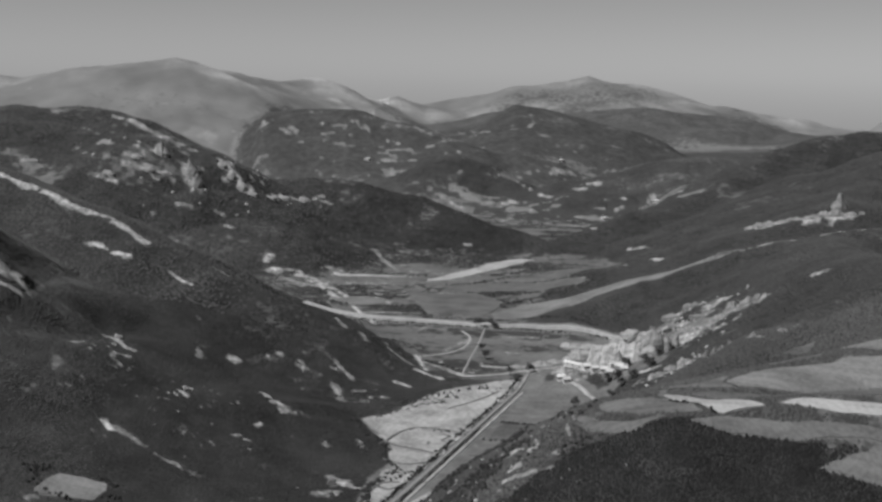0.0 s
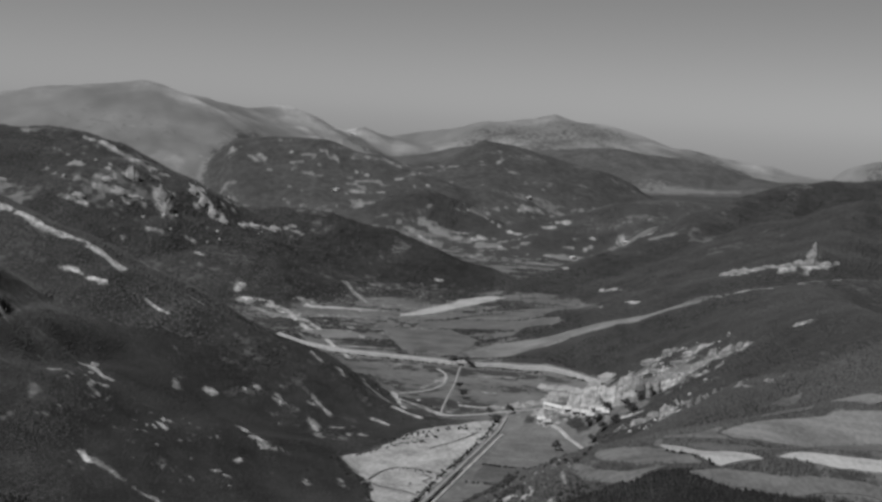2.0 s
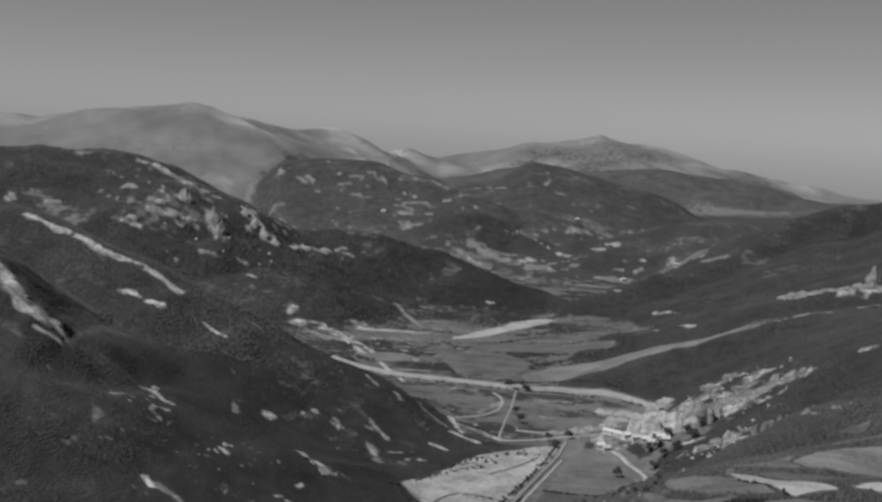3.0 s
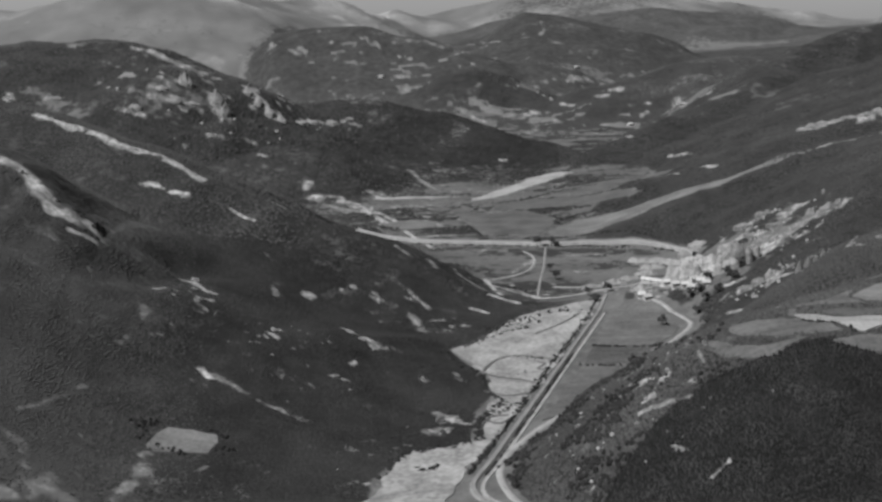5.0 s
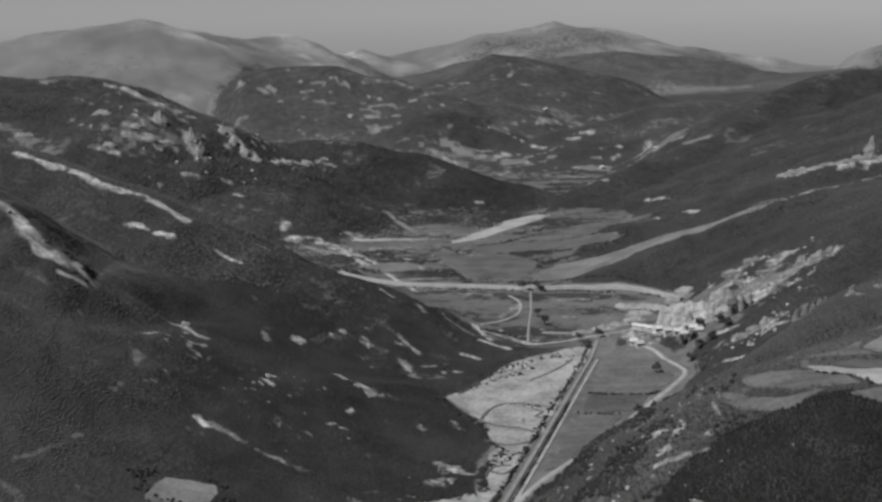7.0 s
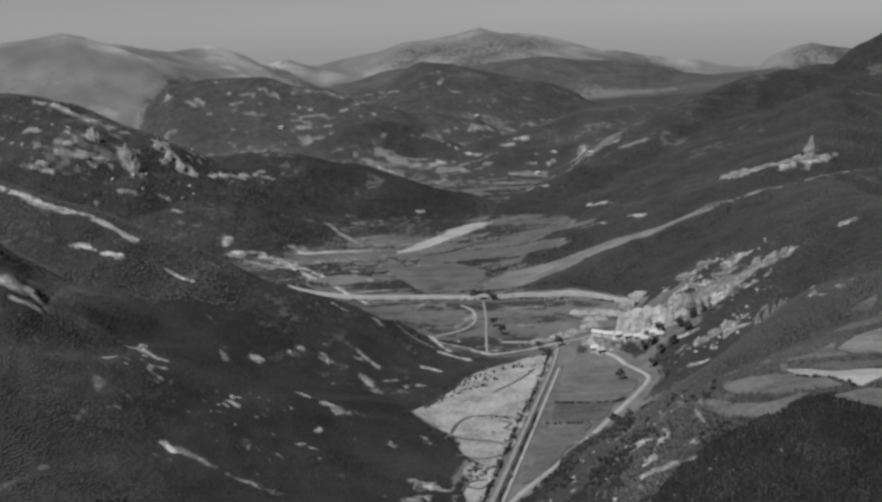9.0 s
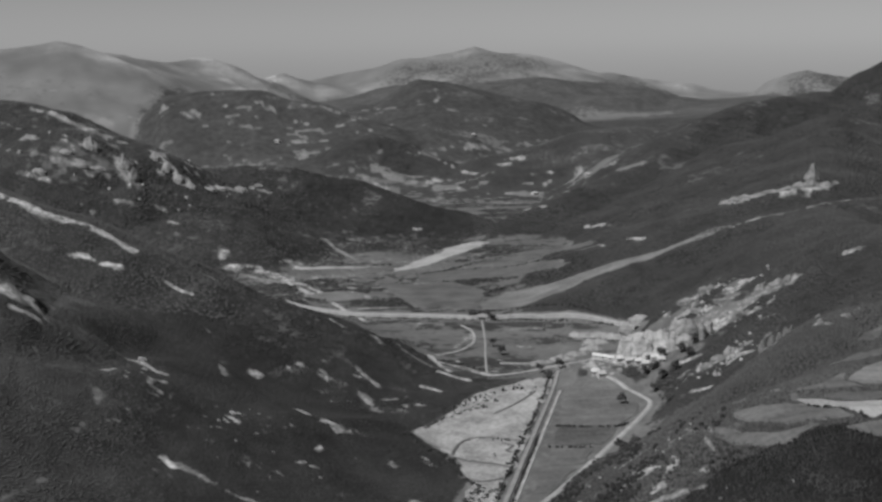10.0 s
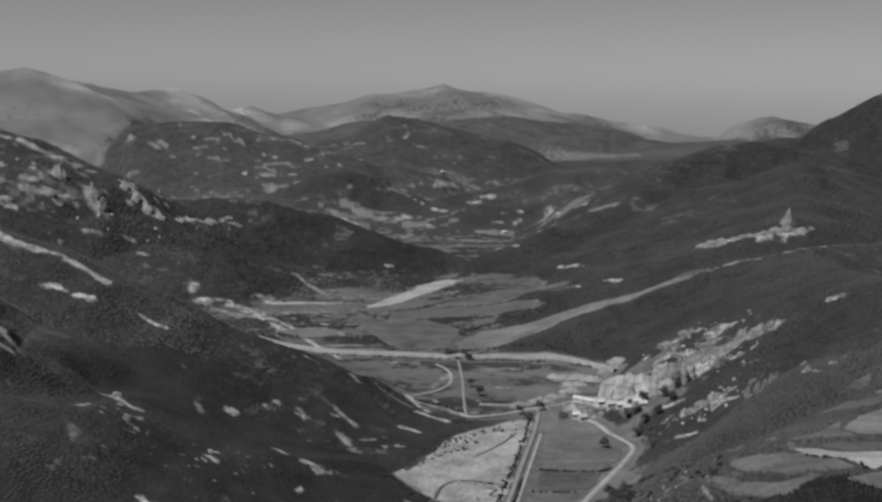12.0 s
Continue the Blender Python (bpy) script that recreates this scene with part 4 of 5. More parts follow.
def woods(name, box, spacing, size, rings, sides, seed, material, label, keep=None, flat=(0.12, 0.26), chance=None, category="woodland"):
    """Clumps over the wooded land of a stretch of the plan, joined."""
    rng = np.random.default_rng(seed)
    x0, y0, x1, y1 = box
    gx, gy = np.meshgrid(np.arange(x0, x1, spacing), np.arange(y0, y1, spacing))
    x, y = gx.ravel() + rng.uniform(-0.5, 0.5, gx.size) * spacing, gy.ravel() + rng.uniform(-0.5, 0.5, gx.size) * spacing
    if keep is not None:
        ok = keep(x, y)
        x, y = x[ok], y[ok]
    z, wood, bare = sampled("z", x, y), sampled("wood", x, y), sampled("bare", x, y)
    ok = (rng.uniform(0.3, 0.9, x.size) < wood) & (wood > 0.45) & (bare < 0.35) if chance is None else rng.random(x.size) < chance(x, y)
    x, y, z = x[ok], y[ok], z[ok]
    n = x.size
    v, f = crown_shape(rings, sides)
    wide = size * rng.uniform(0.65, 1.45, n) * (1 + 0.7 * fractal(x, y, 40, 5, 2))
    tall = wide * rng.uniform(*flat, n)
    turn = rng.uniform(0, 6.28, n)
    shape = v[None] * (1 + rng.uniform(-0.15, 0.15, (n, len(v), 1)))
    c, s = np.cos(turn)[:, None], np.sin(turn)[:, None]
    px = (shape[..., 0] * c - shape[..., 1] * s) * wide[:, None] + x[:, None]
    py = (shape[..., 0] * s + shape[..., 1] * c) * wide[:, None] + y[:, None]
    pz = shape[..., 2] * tall[:, None] + z[:, None]
    co = np.stack([px, py, pz], -1).reshape(-1, 3).astype(np.float32)
    faces = (f[None] + (np.arange(n) * len(v))[:, None, None]).reshape(-1).astype(np.int32)
    mesh = bpy.data.meshes.new(name)
    mesh.vertices.add(len(co))
    mesh.vertices.foreach_set("co", co.ravel())
    mesh.loops.add(faces.size)
    mesh.loops.foreach_set("vertex_index", faces)
    mesh.polygons.add(faces.size // 3)
    mesh.polygons.foreach_set("loop_start", np.arange(0, faces.size, 3, dtype=np.int32))
    mesh.polygons.foreach_set("use_smooth", np.ones(faces.size // 3, dtype=bool))
    mesh.update(calc_edges=True)
    mesh.materials.append(material)
    return tagged(new(name, mesh), label, category, kind="stuff")


def upper_slope(x, y):
    """The upper part of the river slope, where the scrub is greyer, painted so for veiling flare."""
    return x + 0.16 * (y - 700) + 60 * fractal(x, y, 60, 25, 3) + 70 * (lattice(np.floor(x * 3), np.floor(y * 3), 26) - 0.5) < -170


def paler_side(x, y, edge, spread, seed):
    """Where the grey scrub of the hills, lightened for haze, gives way, bush by bush, to dark wood."""
    return x + 0.45 * spread * fractal(x, y, 0.6 * spread, seed, 3) + spread * (lattice(np.floor(x * 3), np.floor(y * 3), seed + 40) - 0.5) < edge


woods("scrub_wood", (-420, 520, 40, 1010), 1.3, 2.0, 1, 5, 11, LEAVES, "dense dark scrub on the steep river slope", keep=lambda x, y: (x > -0.43 * y) & ~upper_slope(x, y), flat=(0.14, 0.3))
woods("scrub_wood", (-420, 520, 40, 1010), 1.3, 2.0, 1, 5, 20, LEAVES_PALED, "grey scrub on the upper river slope, paled for veiling flare", keep=lambda x, y: (x > -0.43 * y) & upper_slope(x, y), flat=(0.06, 0.12))
woods("scrub_wood", (-520, 1010, 30, 1330), 2.5, 3.4, 1, 6, 12, LEAVES_HILL, "dark scrub on the spur with the road", keep=lambda x, y: (x > -0.43 * y) & paler_side(x, y, -150, 150, 37))
woods("scrub_wood", (-270, 1010, 30, 1330), 2.2, 3.0, 1, 6, 21, LEAVES, "dense dark scrub at the foot of the spur", keep=lambda x, y: ~paler_side(x, y, -150, 150, 37), flat=(0.12, 0.24))
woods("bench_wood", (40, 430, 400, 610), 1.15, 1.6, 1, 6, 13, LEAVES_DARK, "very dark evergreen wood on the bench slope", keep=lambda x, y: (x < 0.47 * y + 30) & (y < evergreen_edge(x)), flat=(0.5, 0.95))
woods("rim_wood", (40, 520, 430, 860), 1.6, 2.2, 1, 6, 19, LEAVES_HILL, "grey-green scrub wood on the bench rim", keep=lambda x, y: (x < 0.47 * y + 30) & (y > evergreen_edge(x)), flat=(0.35, 0.7))
woods("village_wood", (110, 860, 640, 1340), 2.6, 3.5, 1, 6, 14, LEAVES_EAST, "dark wooded slopes above the village", keep=lambda x, y: x < 0.47 * y)
woods("hill_wood", (-900, 1330, 220, 2120), 3.4, 4.6, 1, 6, 15, LEAVES_HILL, "grey-green scrub wood on the rocky hill", keep=lambda x, y: (x > -0.43 * y) & paler_side(x, y, -200, 260, 38))
woods("hill_wood", (-420, 1330, 220, 2120), 3.4, 4.6, 1, 6, 22, LEAVES, "dark wooded hills behind the valley", keep=lambda x, y: ~paler_side(x, y, -200, 260, 38))
woods("ridge_wood", (140, 1340, 1300, 2500), 3.6, 4.8, 1, 6, 16, LEAVES_EAST, "dark wooded ridge above the cliffs", keep=lambda x, y: x < 0.5 * y)
woods("hill_wood", (-110, 2350, 170, 2680), 3.6, 5.0, 1, 6, 18, LEAVES_EAST, "dark wood on a round hill", keep=round_hill)
# ==== rock, houses and trees ====
LIMESTONE = surface("pale_limestone", 0.15, 0.28, 7, 1.4, bump=0.5, objects=0.15)
GREY_LIMESTONE = surface("grey_limestone", 0.10, 0.22, 7, 1.4, bump=0.5, objects=0.15)
QUARRIED = surface("quarried_limestone", 0.21, 0.36, 8, 1.4, bump=0.4, objects=0.08)
WEATHERED = surface("weathered_limestone", 0.18, 0.34, 6, 1.2, bump=0.4, island=0.3)
PLASTER = surface("lime_plaster", 0.36, 0.52, 4, 0.5, bump=0.02, objects=0.12)
ROOF_TILE = surface("old_roof_tiles", 0.32, 0.46, 3, 0.35, bump=0.06, objects=0.2)
DARK_WOOD = surface("dark_timber", 0.05, 0.09, 1, 0.2, bump=0.02)
PANE, pane_nodes, pane_links, pane_bsdf = node_material("window_pane")
pane_bsdf.inputs["Base Color"].default_value = (0.03, 0.03, 0.03, 1)
pane_bsdf.inputs["Roughness"].default_value = 0.12
BARK = surface("bark", 0.06, 0.12, 0.8, 0.1, bump=0.03)
TREE_LEAVES = surface("tree_foliage", 0.035, 0.06, 3, 0.6, rough=0.8, bump=0.1, island=0.3, objects=0.15)


def box(x, y, z, w, d, h, bevel=0.0, turn=0.0):
    """A bmesh block that stands on z."""
    bm = bmesh.new()
    bmesh.ops.create_cube(bm, size=1, matrix=pose(x, y, z + h / 2, 0, 0, turn) @ Matrix.Diagonal((w, d, h, 1)))
    if bevel:
        bmesh.ops.bevel(bm, geom=bm.edges[:], offset=bevel, segments=1)
    return bm


def rock(x, y, w, d, h, turn, seed, label, sink=0.38, craggy=1.0):
    """A limestone outcrop: a rounded block broken by ledges and upright cracks."""
    bm = bmesh.new()
    bmesh.ops.create_icosphere(bm, subdivisions=4, radius=1.0)
    for v in bm.verts:
        p = v.co.normalized()
        square = 1 / max(abs(p.x), abs(p.y), abs(p.z)) ** 0.4
        crack = abs(noise.noise(Vector((p.x * 3.2, p.y * 3.2, seed * 1.7))))
        ledge = noise.noise(Vector((p.x * 1.2, p.y * 1.2 + seed, p.z * 4.5)))
        lump = noise.noise(p * 1.6 + Vector((seed * 3.1, 0, 0)))
        spall = noise.noise(p * 5.5 + Vector((0, seed * 2.3, 0)))
        r = square * (0.68 + craggy * (0.30 * lump + 0.14 * ledge + 0.11 * spall) - 0.16 * max(0.0, 0.12 - crack) / 0.12)
        v.co = Vector((p.x * r * w / 2, p.y * r * d / 2, p.z * r * h))
    bm.transform(pose(0, 0, 0, 0, 0, turn))
    ob = tagged(linked("rock_outcrop", bm, LIMESTONE, smooth=False), label, "rock")
    low = min(height(x + dx, y + dy) for dx in (-w / 3, 0, w / 3) for dy in (-d / 3, 0, d / 3))
    ob.location = (x, y, low + h * (0.5 - sink))
    return ob


def cliff(x, y, w, d, h, turn, seed, label, lean=0.18, joints=5.0, broken=1.0, stone=None):
    """A limestone face that looks to -y: upright joints and ledges, a broken top edge, its back let into the slope."""
    across, rise, back = max(14, int(w * 0.9)), 9, 5
    bm = bmesh.new()
    grid = []
    for i in range(across + 1):
        u = 2 * i / across - 1
        crest = (1 - abs(u) ** (2.2 if broken > 0.5 else 5.0)) ** 0.8 * (0.84 + broken * (0.5 * noise.noise(Vector((u * w / 13, seed, 0.3))) + 0.35 * noise.noise(Vector((u * w / 4.5, seed, 4.1)))))
        step = math.floor(u * w / joints + 0.8 * noise.noise(Vector((u * 2, seed, 9.0))))
        jut = 0.09 * noise.noise(Vector((step * 3.7, seed * 1.3, 2.2))) + 0.07 * noise.noise(Vector((u * w / 3, seed, 6.6)))
        column = []
        for k in range(rise + back + 1):
            t = min(1.0, k / rise)
            b = max(0.0, (k - rise) / back)
            ledge = 0.10 * noise.noise(Vector((u * w / 9, t * h / 4, seed * 2.1)))
            py = -0.5 + 0.35 * abs(u) ** 2.5 + lean * t + (jut + ledge) * (1 - b) * min(1.0, t * 3 + 0.4)
            py += (0.55 - py) * b
            pz = max(0.02, crest) * (t - 0.5 * b * b) * h + (0.05 * h * noise.noise(Vector((u * w / 4, py * 5, seed))) if 0 < t else 0)
            column.append(bm.verts.new((u * w / 2, py * d, pz if k else -0.35 * h - 2)))
        grid.append(column)
    for a, c in zip(grid, grid[1:]):
        for k in range(rise + back):
            bm.faces.new((a[k], c[k], c[k + 1], a[k + 1]))
    for column in grid:
        column.append(bm.verts.new((column[-1].co.x, column[-1].co.y, -0.35 * h - 2)))
    for a, c in zip(grid, grid[1:]):
        bm.faces.new((a[-2], c[-2], c[-1], a[-1]))
    for column in (grid[0], grid[-1]):
        bm.faces.new(column)
    bm.faces.new([c[0] for c in grid] + [c[-1] for c in reversed(grid)])
    bmesh.ops.recalc_face_normals(bm, faces=bm.faces[:])
    bmesh.ops.triangulate(bm, faces=bm.faces[:])
    ob = tagged(linked("rock_outcrop", bm, stone or LIMESTONE, smooth=False), label, "rock")
    side = Vector((math.cos(radians(turn)), math.sin(radians(turn)))) * w * 0.3
    low = sum(height(x + k * side.x, y + k * side.y) for k in (-1, 0, 1)) / 3
    ob.matrix_basis = pose(x, y, low, 0, 0, turn)
    return ob


def build_house(w, d, h, pitch=0.45):
    """A small gabled house with its door, windows and chimney; the front looks to -y."""
    root = new("house")
    bm = bmesh.new()
    rise = d / 2 * pitch * 1.6
    low = [bm.verts.new((sx * w / 2, sy * d / 2, -1.5)) for sx, sy in ((-1, -1), (1, -1), (1, 1), (-1, 1))]
    top = [bm.verts.new((v.co.x, v.co.y, h)) for v in low]
    gable = [bm.verts.new((sx * w / 2, 0, h + rise)) for sx in (-1, 1)]
    bm.faces.new((low[0], low[1], top[1], top[0])), bm.faces.new((low[2], low[3], top[3], top[2]))
    bm.faces.new((low[1], low[2], top[2], gable[1], top[1])), bm.faces.new((low[3], low[0], top[0], gable[0], top[3]))
    bm.faces.new(low[::-1])
    part("wall", bm, PLASTER, root)
    bm = bmesh.new()
    eave, thick = 0.45, 0.22
    for s in (-1, 1):
        a = [bm.verts.new((sx * (w / 2 + eave), sy, sz)) for sx in (-1, 1) for sy, sz in
             ((0, h + rise + 0.02), (s * (d / 2 + eave), h - eave * rise / (d / 2) + 0.02), (s * (d / 2 + eave), h - eave * rise / (d / 2) + thick), (0, h + rise + thick + 0.05))]
        for q in ((0, 1, 5, 4), (1, 2, 6, 5), (2, 3, 7, 6), (3, 0, 4, 7), (0, 3, 2, 1), (4, 5, 6, 7)):
            bm.faces.new([a[i] for i in q])
    bmesh.ops.recalc_face_normals(bm, faces=bm.faces[:])
    part("roof", bm, ROOF_TILE, root, "grey tiled gable roof")
    part("chimney", box(w * 0.28, d * 0.12, h + rise * 0.5, 0.7, 0.7, rise * 0.5 + 1.1, 0.05), STONE, root)
    part("door", box(-w * 0.12, -d / 2 - 0.03, 0, 1.0, 0.16, 2.05, 0.02), DARK_WOOD, root, "dark plank door")
    for k in (-0.36, 0.14, 0.36):
        window = part("window", box(k * w, -d / 2 - 0.02, 1.0, 1.0, 0.14, 1.3, 0.02), DARK_WOOD, root)
        part("pane", box(k * w, -d / 2 - 0.07, 1.08, 0.84, 0.1, 1.14), PANE, window)
    if h > 4.5:
        for k in (-0.36, 0.0, 0.36):
            window = part("window", box(k * w, -d / 2 - 0.02, 3.7, 1.0, 0.14, 1.2, 0.02), DARK_WOOD, root)
            part("pane", box(k * w, -d / 2 - 0.07, 3.78, 0.84, 0.1, 1.04), PANE, window)
    return root


def place_houses(model, spots, label, group):
    """Copies of a house at (x, y, turn); the model itself takes the first spot."""
    for k, (x, y, turn) in enumerate(spots):
        at = pose(x, y, height(x, y) + 0.3, 0, 0, turn)
        ob = model if k == 0 else copy_thing(model, at)
        if k == 0:
            ob.matrix_basis = at
        tagged(ob, label, "house", group)


place_houses(build_house(5.6, 4.6, 2.8), ((183, 983, 4), (187, 977, -8), (176, 987, 10), (198, 972, -4), (170, 994, 14), (149, 983, -12), (153, 979, 8)),
             "small white-plastered house with a grey tiled roof", "village houses")
place_houses(build_house(5.6, 4.8, 4.6), ((194, 976, 0), (190, 984, 20)), "tall white two-storey village house", "village houses")
place_houses(build_house(26.0, 3.8, 2.4), ((163, 1004, -42),), "long low white building below the quarry", "village houses")


def build_far_house():
    root = new("cottage")
    bm = box(0, 0, -2, 11, 7, 4.6, 0.1)
    part("wall", bm, PLASTER, root)
    bm = bmesh.new()
    bmesh.ops.create_cone(bm, cap_ends=True, segments=4, radius1=8.0, radius2=1.6, depth=1.8, matrix=pose(0, 0, 3.5, 0, 0, 45) @ Matrix.Diagonal((1, 0.8, 1, 1)))
    part("roof", bm, ROOF_TILE, root, "pale hipped roof")
    for k in (-3, 0, 3):
        part("window", box(k, -3.55, 0.6, 1.2, 0.2, 1.4, 0.03), PANE, root)
    return root


FAR_VILLAGES = ((-180, 2772), (250, 2862), (860, 2420), (876, 2440), (384, 2232), (296, 2266))
model = build_far_house()
for k, (x, y) in enumerate(FAR_VILLAGES):
    at = pose(x, y, height(x, y) + 1.0, 0, 0, (k * 47) % 60 - 30)
    ob = model if k == 0 else copy_thing(model, at)
    if k == 0:
        ob.matrix_basis = at
    tagged(ob, "pale cottage in a distant hill village", "house", "distant cottages")

# quarried limestone above the village
cliff(185, 1003, 30, 16, 17, -24, 3.1, "large pale quarried limestone face above the village", 0.35, 7.0, 0.25, QUARRIED)
cliff(219.5, 986, 25, 16, 24, -18, 5.4, "tall pale rounded limestone face with upright cracks", 0.3, 12.0, 0.15, QUARRIED)
cliff(206, 1030, 46, 18, 11, -14, 7.7, "pale broken limestone ledge behind the houses", 0.5, 5.0, 0.5, QUARRIED)
cliff(234, 985, 7, 8, 15, -8, 9.2, "narrow pale limestone pillar beside the quarry", 0.1, 3.0, 0.4)
cliff(241, 990, 6, 8, 12, 4, 4.6, "narrow pale limestone pillar beside the quarry", 0.1, 3.0, 0.4)
for x, y, w, d, h, turn, seed in ((168, 1138, 24, 12, 5, -10, 81), (184, 1136, 24, 12, 5, -6, 82), (176, 1113, 22, 10, 4, 0, 83), (152, 1066, 22, 10, 4, 14, 84), (194, 1126, 22, 10, 5, -10, 85),
                                  (136, 1052, 22, 9, 3.5, 10, 86), (214, 1135, 26, 8, 5, -24, 87), (116, 1036, 20, 8, 3, 8, 88), (166, 1084, 20, 9, 4, -8, 89), (226, 1150, 26, 9, 5, -12, 90)):
    cliff(x, y, w, d, h, turn, seed, "low pale rubble heap beside the quarry", 0.7, 2.5)
for x, y, w, d, h, turn, seed in ((254, 1096, 20, 7, 4, 16, 11), (270, 1092, 18, 7, 5, -14, 12), (250, 1050, 18, 4, 2, -50, 13), (268, 1035, 20, 4, 2.2, -8, 14),
                                  (253, 1020, 16, 7, 4.5, -40, 15), (259, 1008, 9, 6, 4, -20, 10), (277, 1004, 10, 6, 5.5, 0, 16), (289, 1011, 11, 7, 8, -20, 17), (299, 1003, 12, 7, 7.5, -24, 18),
                                  (307, 998, 8, 6, 5, -10, 29), (219, 917, 15, 7, 3.5, 20, 19), (229, 921, 12, 7, 4.5, 6, 20), (239, 921, 13, 7, 5, -4, 30)):
    cliff(x, y, w, d, h, turn, seed, "grey craggy limestone slab on the village slope", 0.6, 3.0, 1.0, GREY_LIMESTONE)
for x, y, h, seed in ((246, 876, 8, 61), (251, 872, 9, 62), (257, 875, 9, 63), (263, 879, 8, 64), (269, 884, 7, 65), (271, 834, 4, 66), (284, 874, 4, 67), (291, 843, 3, 68)):
    cliff(x, y, 4.5, 5, h, seed * 7 % 40 - 20, seed, "grey upright limestone spike on the slope", 0.15, 2.0, 1.0, GREY_LIMESTONE)
# crags on the eastern cliff spur
cliff(483, 1420, 17, 12, 16, 6, 21, "grey pointed limestone crag on the ridge", 0.5, 3.0, 1.0, GREY_LIMESTONE)
for x, y, w, d, h, turn, seed in ((385, 1427, 13, 7, 4.5, -30, 22), (394, 1420, 15, 7, 4, -28, 27), (405, 1413, 18, 7, 3.2, -28, 23), (419, 1406, 16, 7, 2.6, -10, 28), (432, 1405, 22, 7, 3, -4, 24),
                                  (450, 1407, 20, 7, 3.6, 16, 25), (464, 1408, 16, 8, 5.5, 0, 31), (476, 1406, 22, 8, 6, -6, 26), (492, 1404, 14, 7, 4, -10, 32)):
    cliff(x, y, w, d, h, turn, seed, "grey limestone cliff ledge on the spur", 0.6, 2.0, 1.0, GREY_LIMESTONE)
# bare rocks of the western hill
for x, y, w, d, h, turn, seed in ((-376, 1756, 22, 16, 17, 8, 31), (-331, 1740, 17, 14, 17, -20, 34), (-320, 1720, 17, 14, 13, -30, 35), (-404, 1724, 20, 8, 5, 0, 32), (-386, 1702, 28, 7, 4, -10, 33),
                                  (-362, 1708, 22, 6, 4, 6, 42), (-458, 1766, 24, 8, 6, -20, 36), (-427, 1667, 22, 8, 5, -16, 37), (-300, 1798, 16, 10, 9, -35, 38), (-284, 1786, 16, 10, 9, -35, 43),
                                  (-268, 1776, 18, 10, 9, -30, 39), (-250, 1768, 16, 9, 7, -20, 44), (-228, 1790, 18, 8, 5, -20, 40), (-218, 1836, 22, 8, 5, 0, 45), (-192, 1868, 18, 7, 5, -10, 46), (-548, 1710, 26, 8, 6, 10, 41)):
    cliff(x, y, w, d, h, turn, seed, "pale weathered limestone outcrop on the scrub hill", 0.7, 3.0)
# scree crags of the near spur
for x, y, w, d, h, turn, seed in ((-296, 862, 12, 7, 4, -25, 51), (-270, 854, 12, 7, 4, -20, 52), (-247, 855, 11, 7, 4, -30, 53), (-180, 870, 9, 5, 3.5, -35, 54),
                                  (-116, 806, 7, 3.6, 2.6, -50, 55), (-60, 826, 9, 4, 3.0, -40, 56), (-5, 716, 7, 6, 5, 10, 57), (-174, 838, 8, 4, 3, -30, 58), (134, 622, 4, 3, 3, 20, 59), (115, 615, 3.5, 3, 2.5, -10, 60), (92, 620, 4, 3, 2.5, 0, 61), (70, 625, 5, 3, 2.5, 30, 62), (95, 655, 5, 3, 2, 10, 63), (98, 628, 4, 3, 2, -20, 64), (84, 610, 4, 3, 2, 40, 65), (103, 603, 6, 3, 2, 0, 66), (96, 589, 5, 3, 2, 60, 67)):
    rock(x, y, w, d, h, turn, seed, "pale rock among dark scrub")


def build_tree(seed, tall, wide):
    """A broadleaf tree: forked trunk, limbs, and a crown of many leaf clumps."""
    rng = random.Random(seed)
    root = new("tree")
    bm = bmesh.new()

    def limb(a, b, r0, r1):
        way = b - a
        m = Matrix.Translation((a + b) / 2) @ way.to_track_quat("Z", "Y").to_matrix().to_4x4()
        bmesh.ops.create_cone(bm, cap_ends=False, segments=6, radius1=r0, radius2=r1, depth=way.length, matrix=m)

    fork = Vector((0.1, 0, tall * 0.4))
    limb(Vector((0, 0, -0.4)), fork, tall * 0.045, tall * 0.03)
    ends = []
    for k in range(5):
        a = k * 1.257 + rng.uniform(-0.3, 0.3)
        e = fork + Vector((math.cos(a) * wide * 0.3, math.sin(a) * wide * 0.3, tall * rng.uniform(0.15, 0.38)))
        limb(fork, e, tall * 0.022, tall * 0.009)
        ends.append(e)
    part("trunk", bm, BARK, root)
    bm = bmesh.new()
    for k in range(46):
        e = rng.choice(ends)
        off = Vector((rng.gauss(0, 1), rng.gauss(0, 1), rng.gauss(0.2, 0.8))) * wide * 0.17
        start = len(bm.verts)
        made = bmesh.ops.create_icosphere(bm, subdivisions=1, radius=wide * rng.uniform(0.09, 0.17), matrix=Matrix.Translation(e + off))
        for v in made["verts"]:
            v.co += Vector((rng.uniform(-1, 1), rng.uniform(-1, 1), rng.uniform(-1, 1))) * wide * 0.035
    part("crown", bm, TREE_LEAVES, root, "dark uneven leafy crown")
    return root


models = [build_tree(5, 7.5, 6.5), build_tree(8, 6.0, 7.0), build_tree(13, 9.0, 6.0)]
SPOTS = ((156, 920), (218, 962), (185, 968), (200, 980), (192, 968), (214, 972), (226, 980), (186, 940), (194, 950), (202, 944),
         (112, 985), (108, 1002), (124, 1004), (84, 1235), (92, 1232), (78, 1232), (96, 1219), (84, 1110), (87, 1080),
         (184, 895), (110, 718), (122, 730))
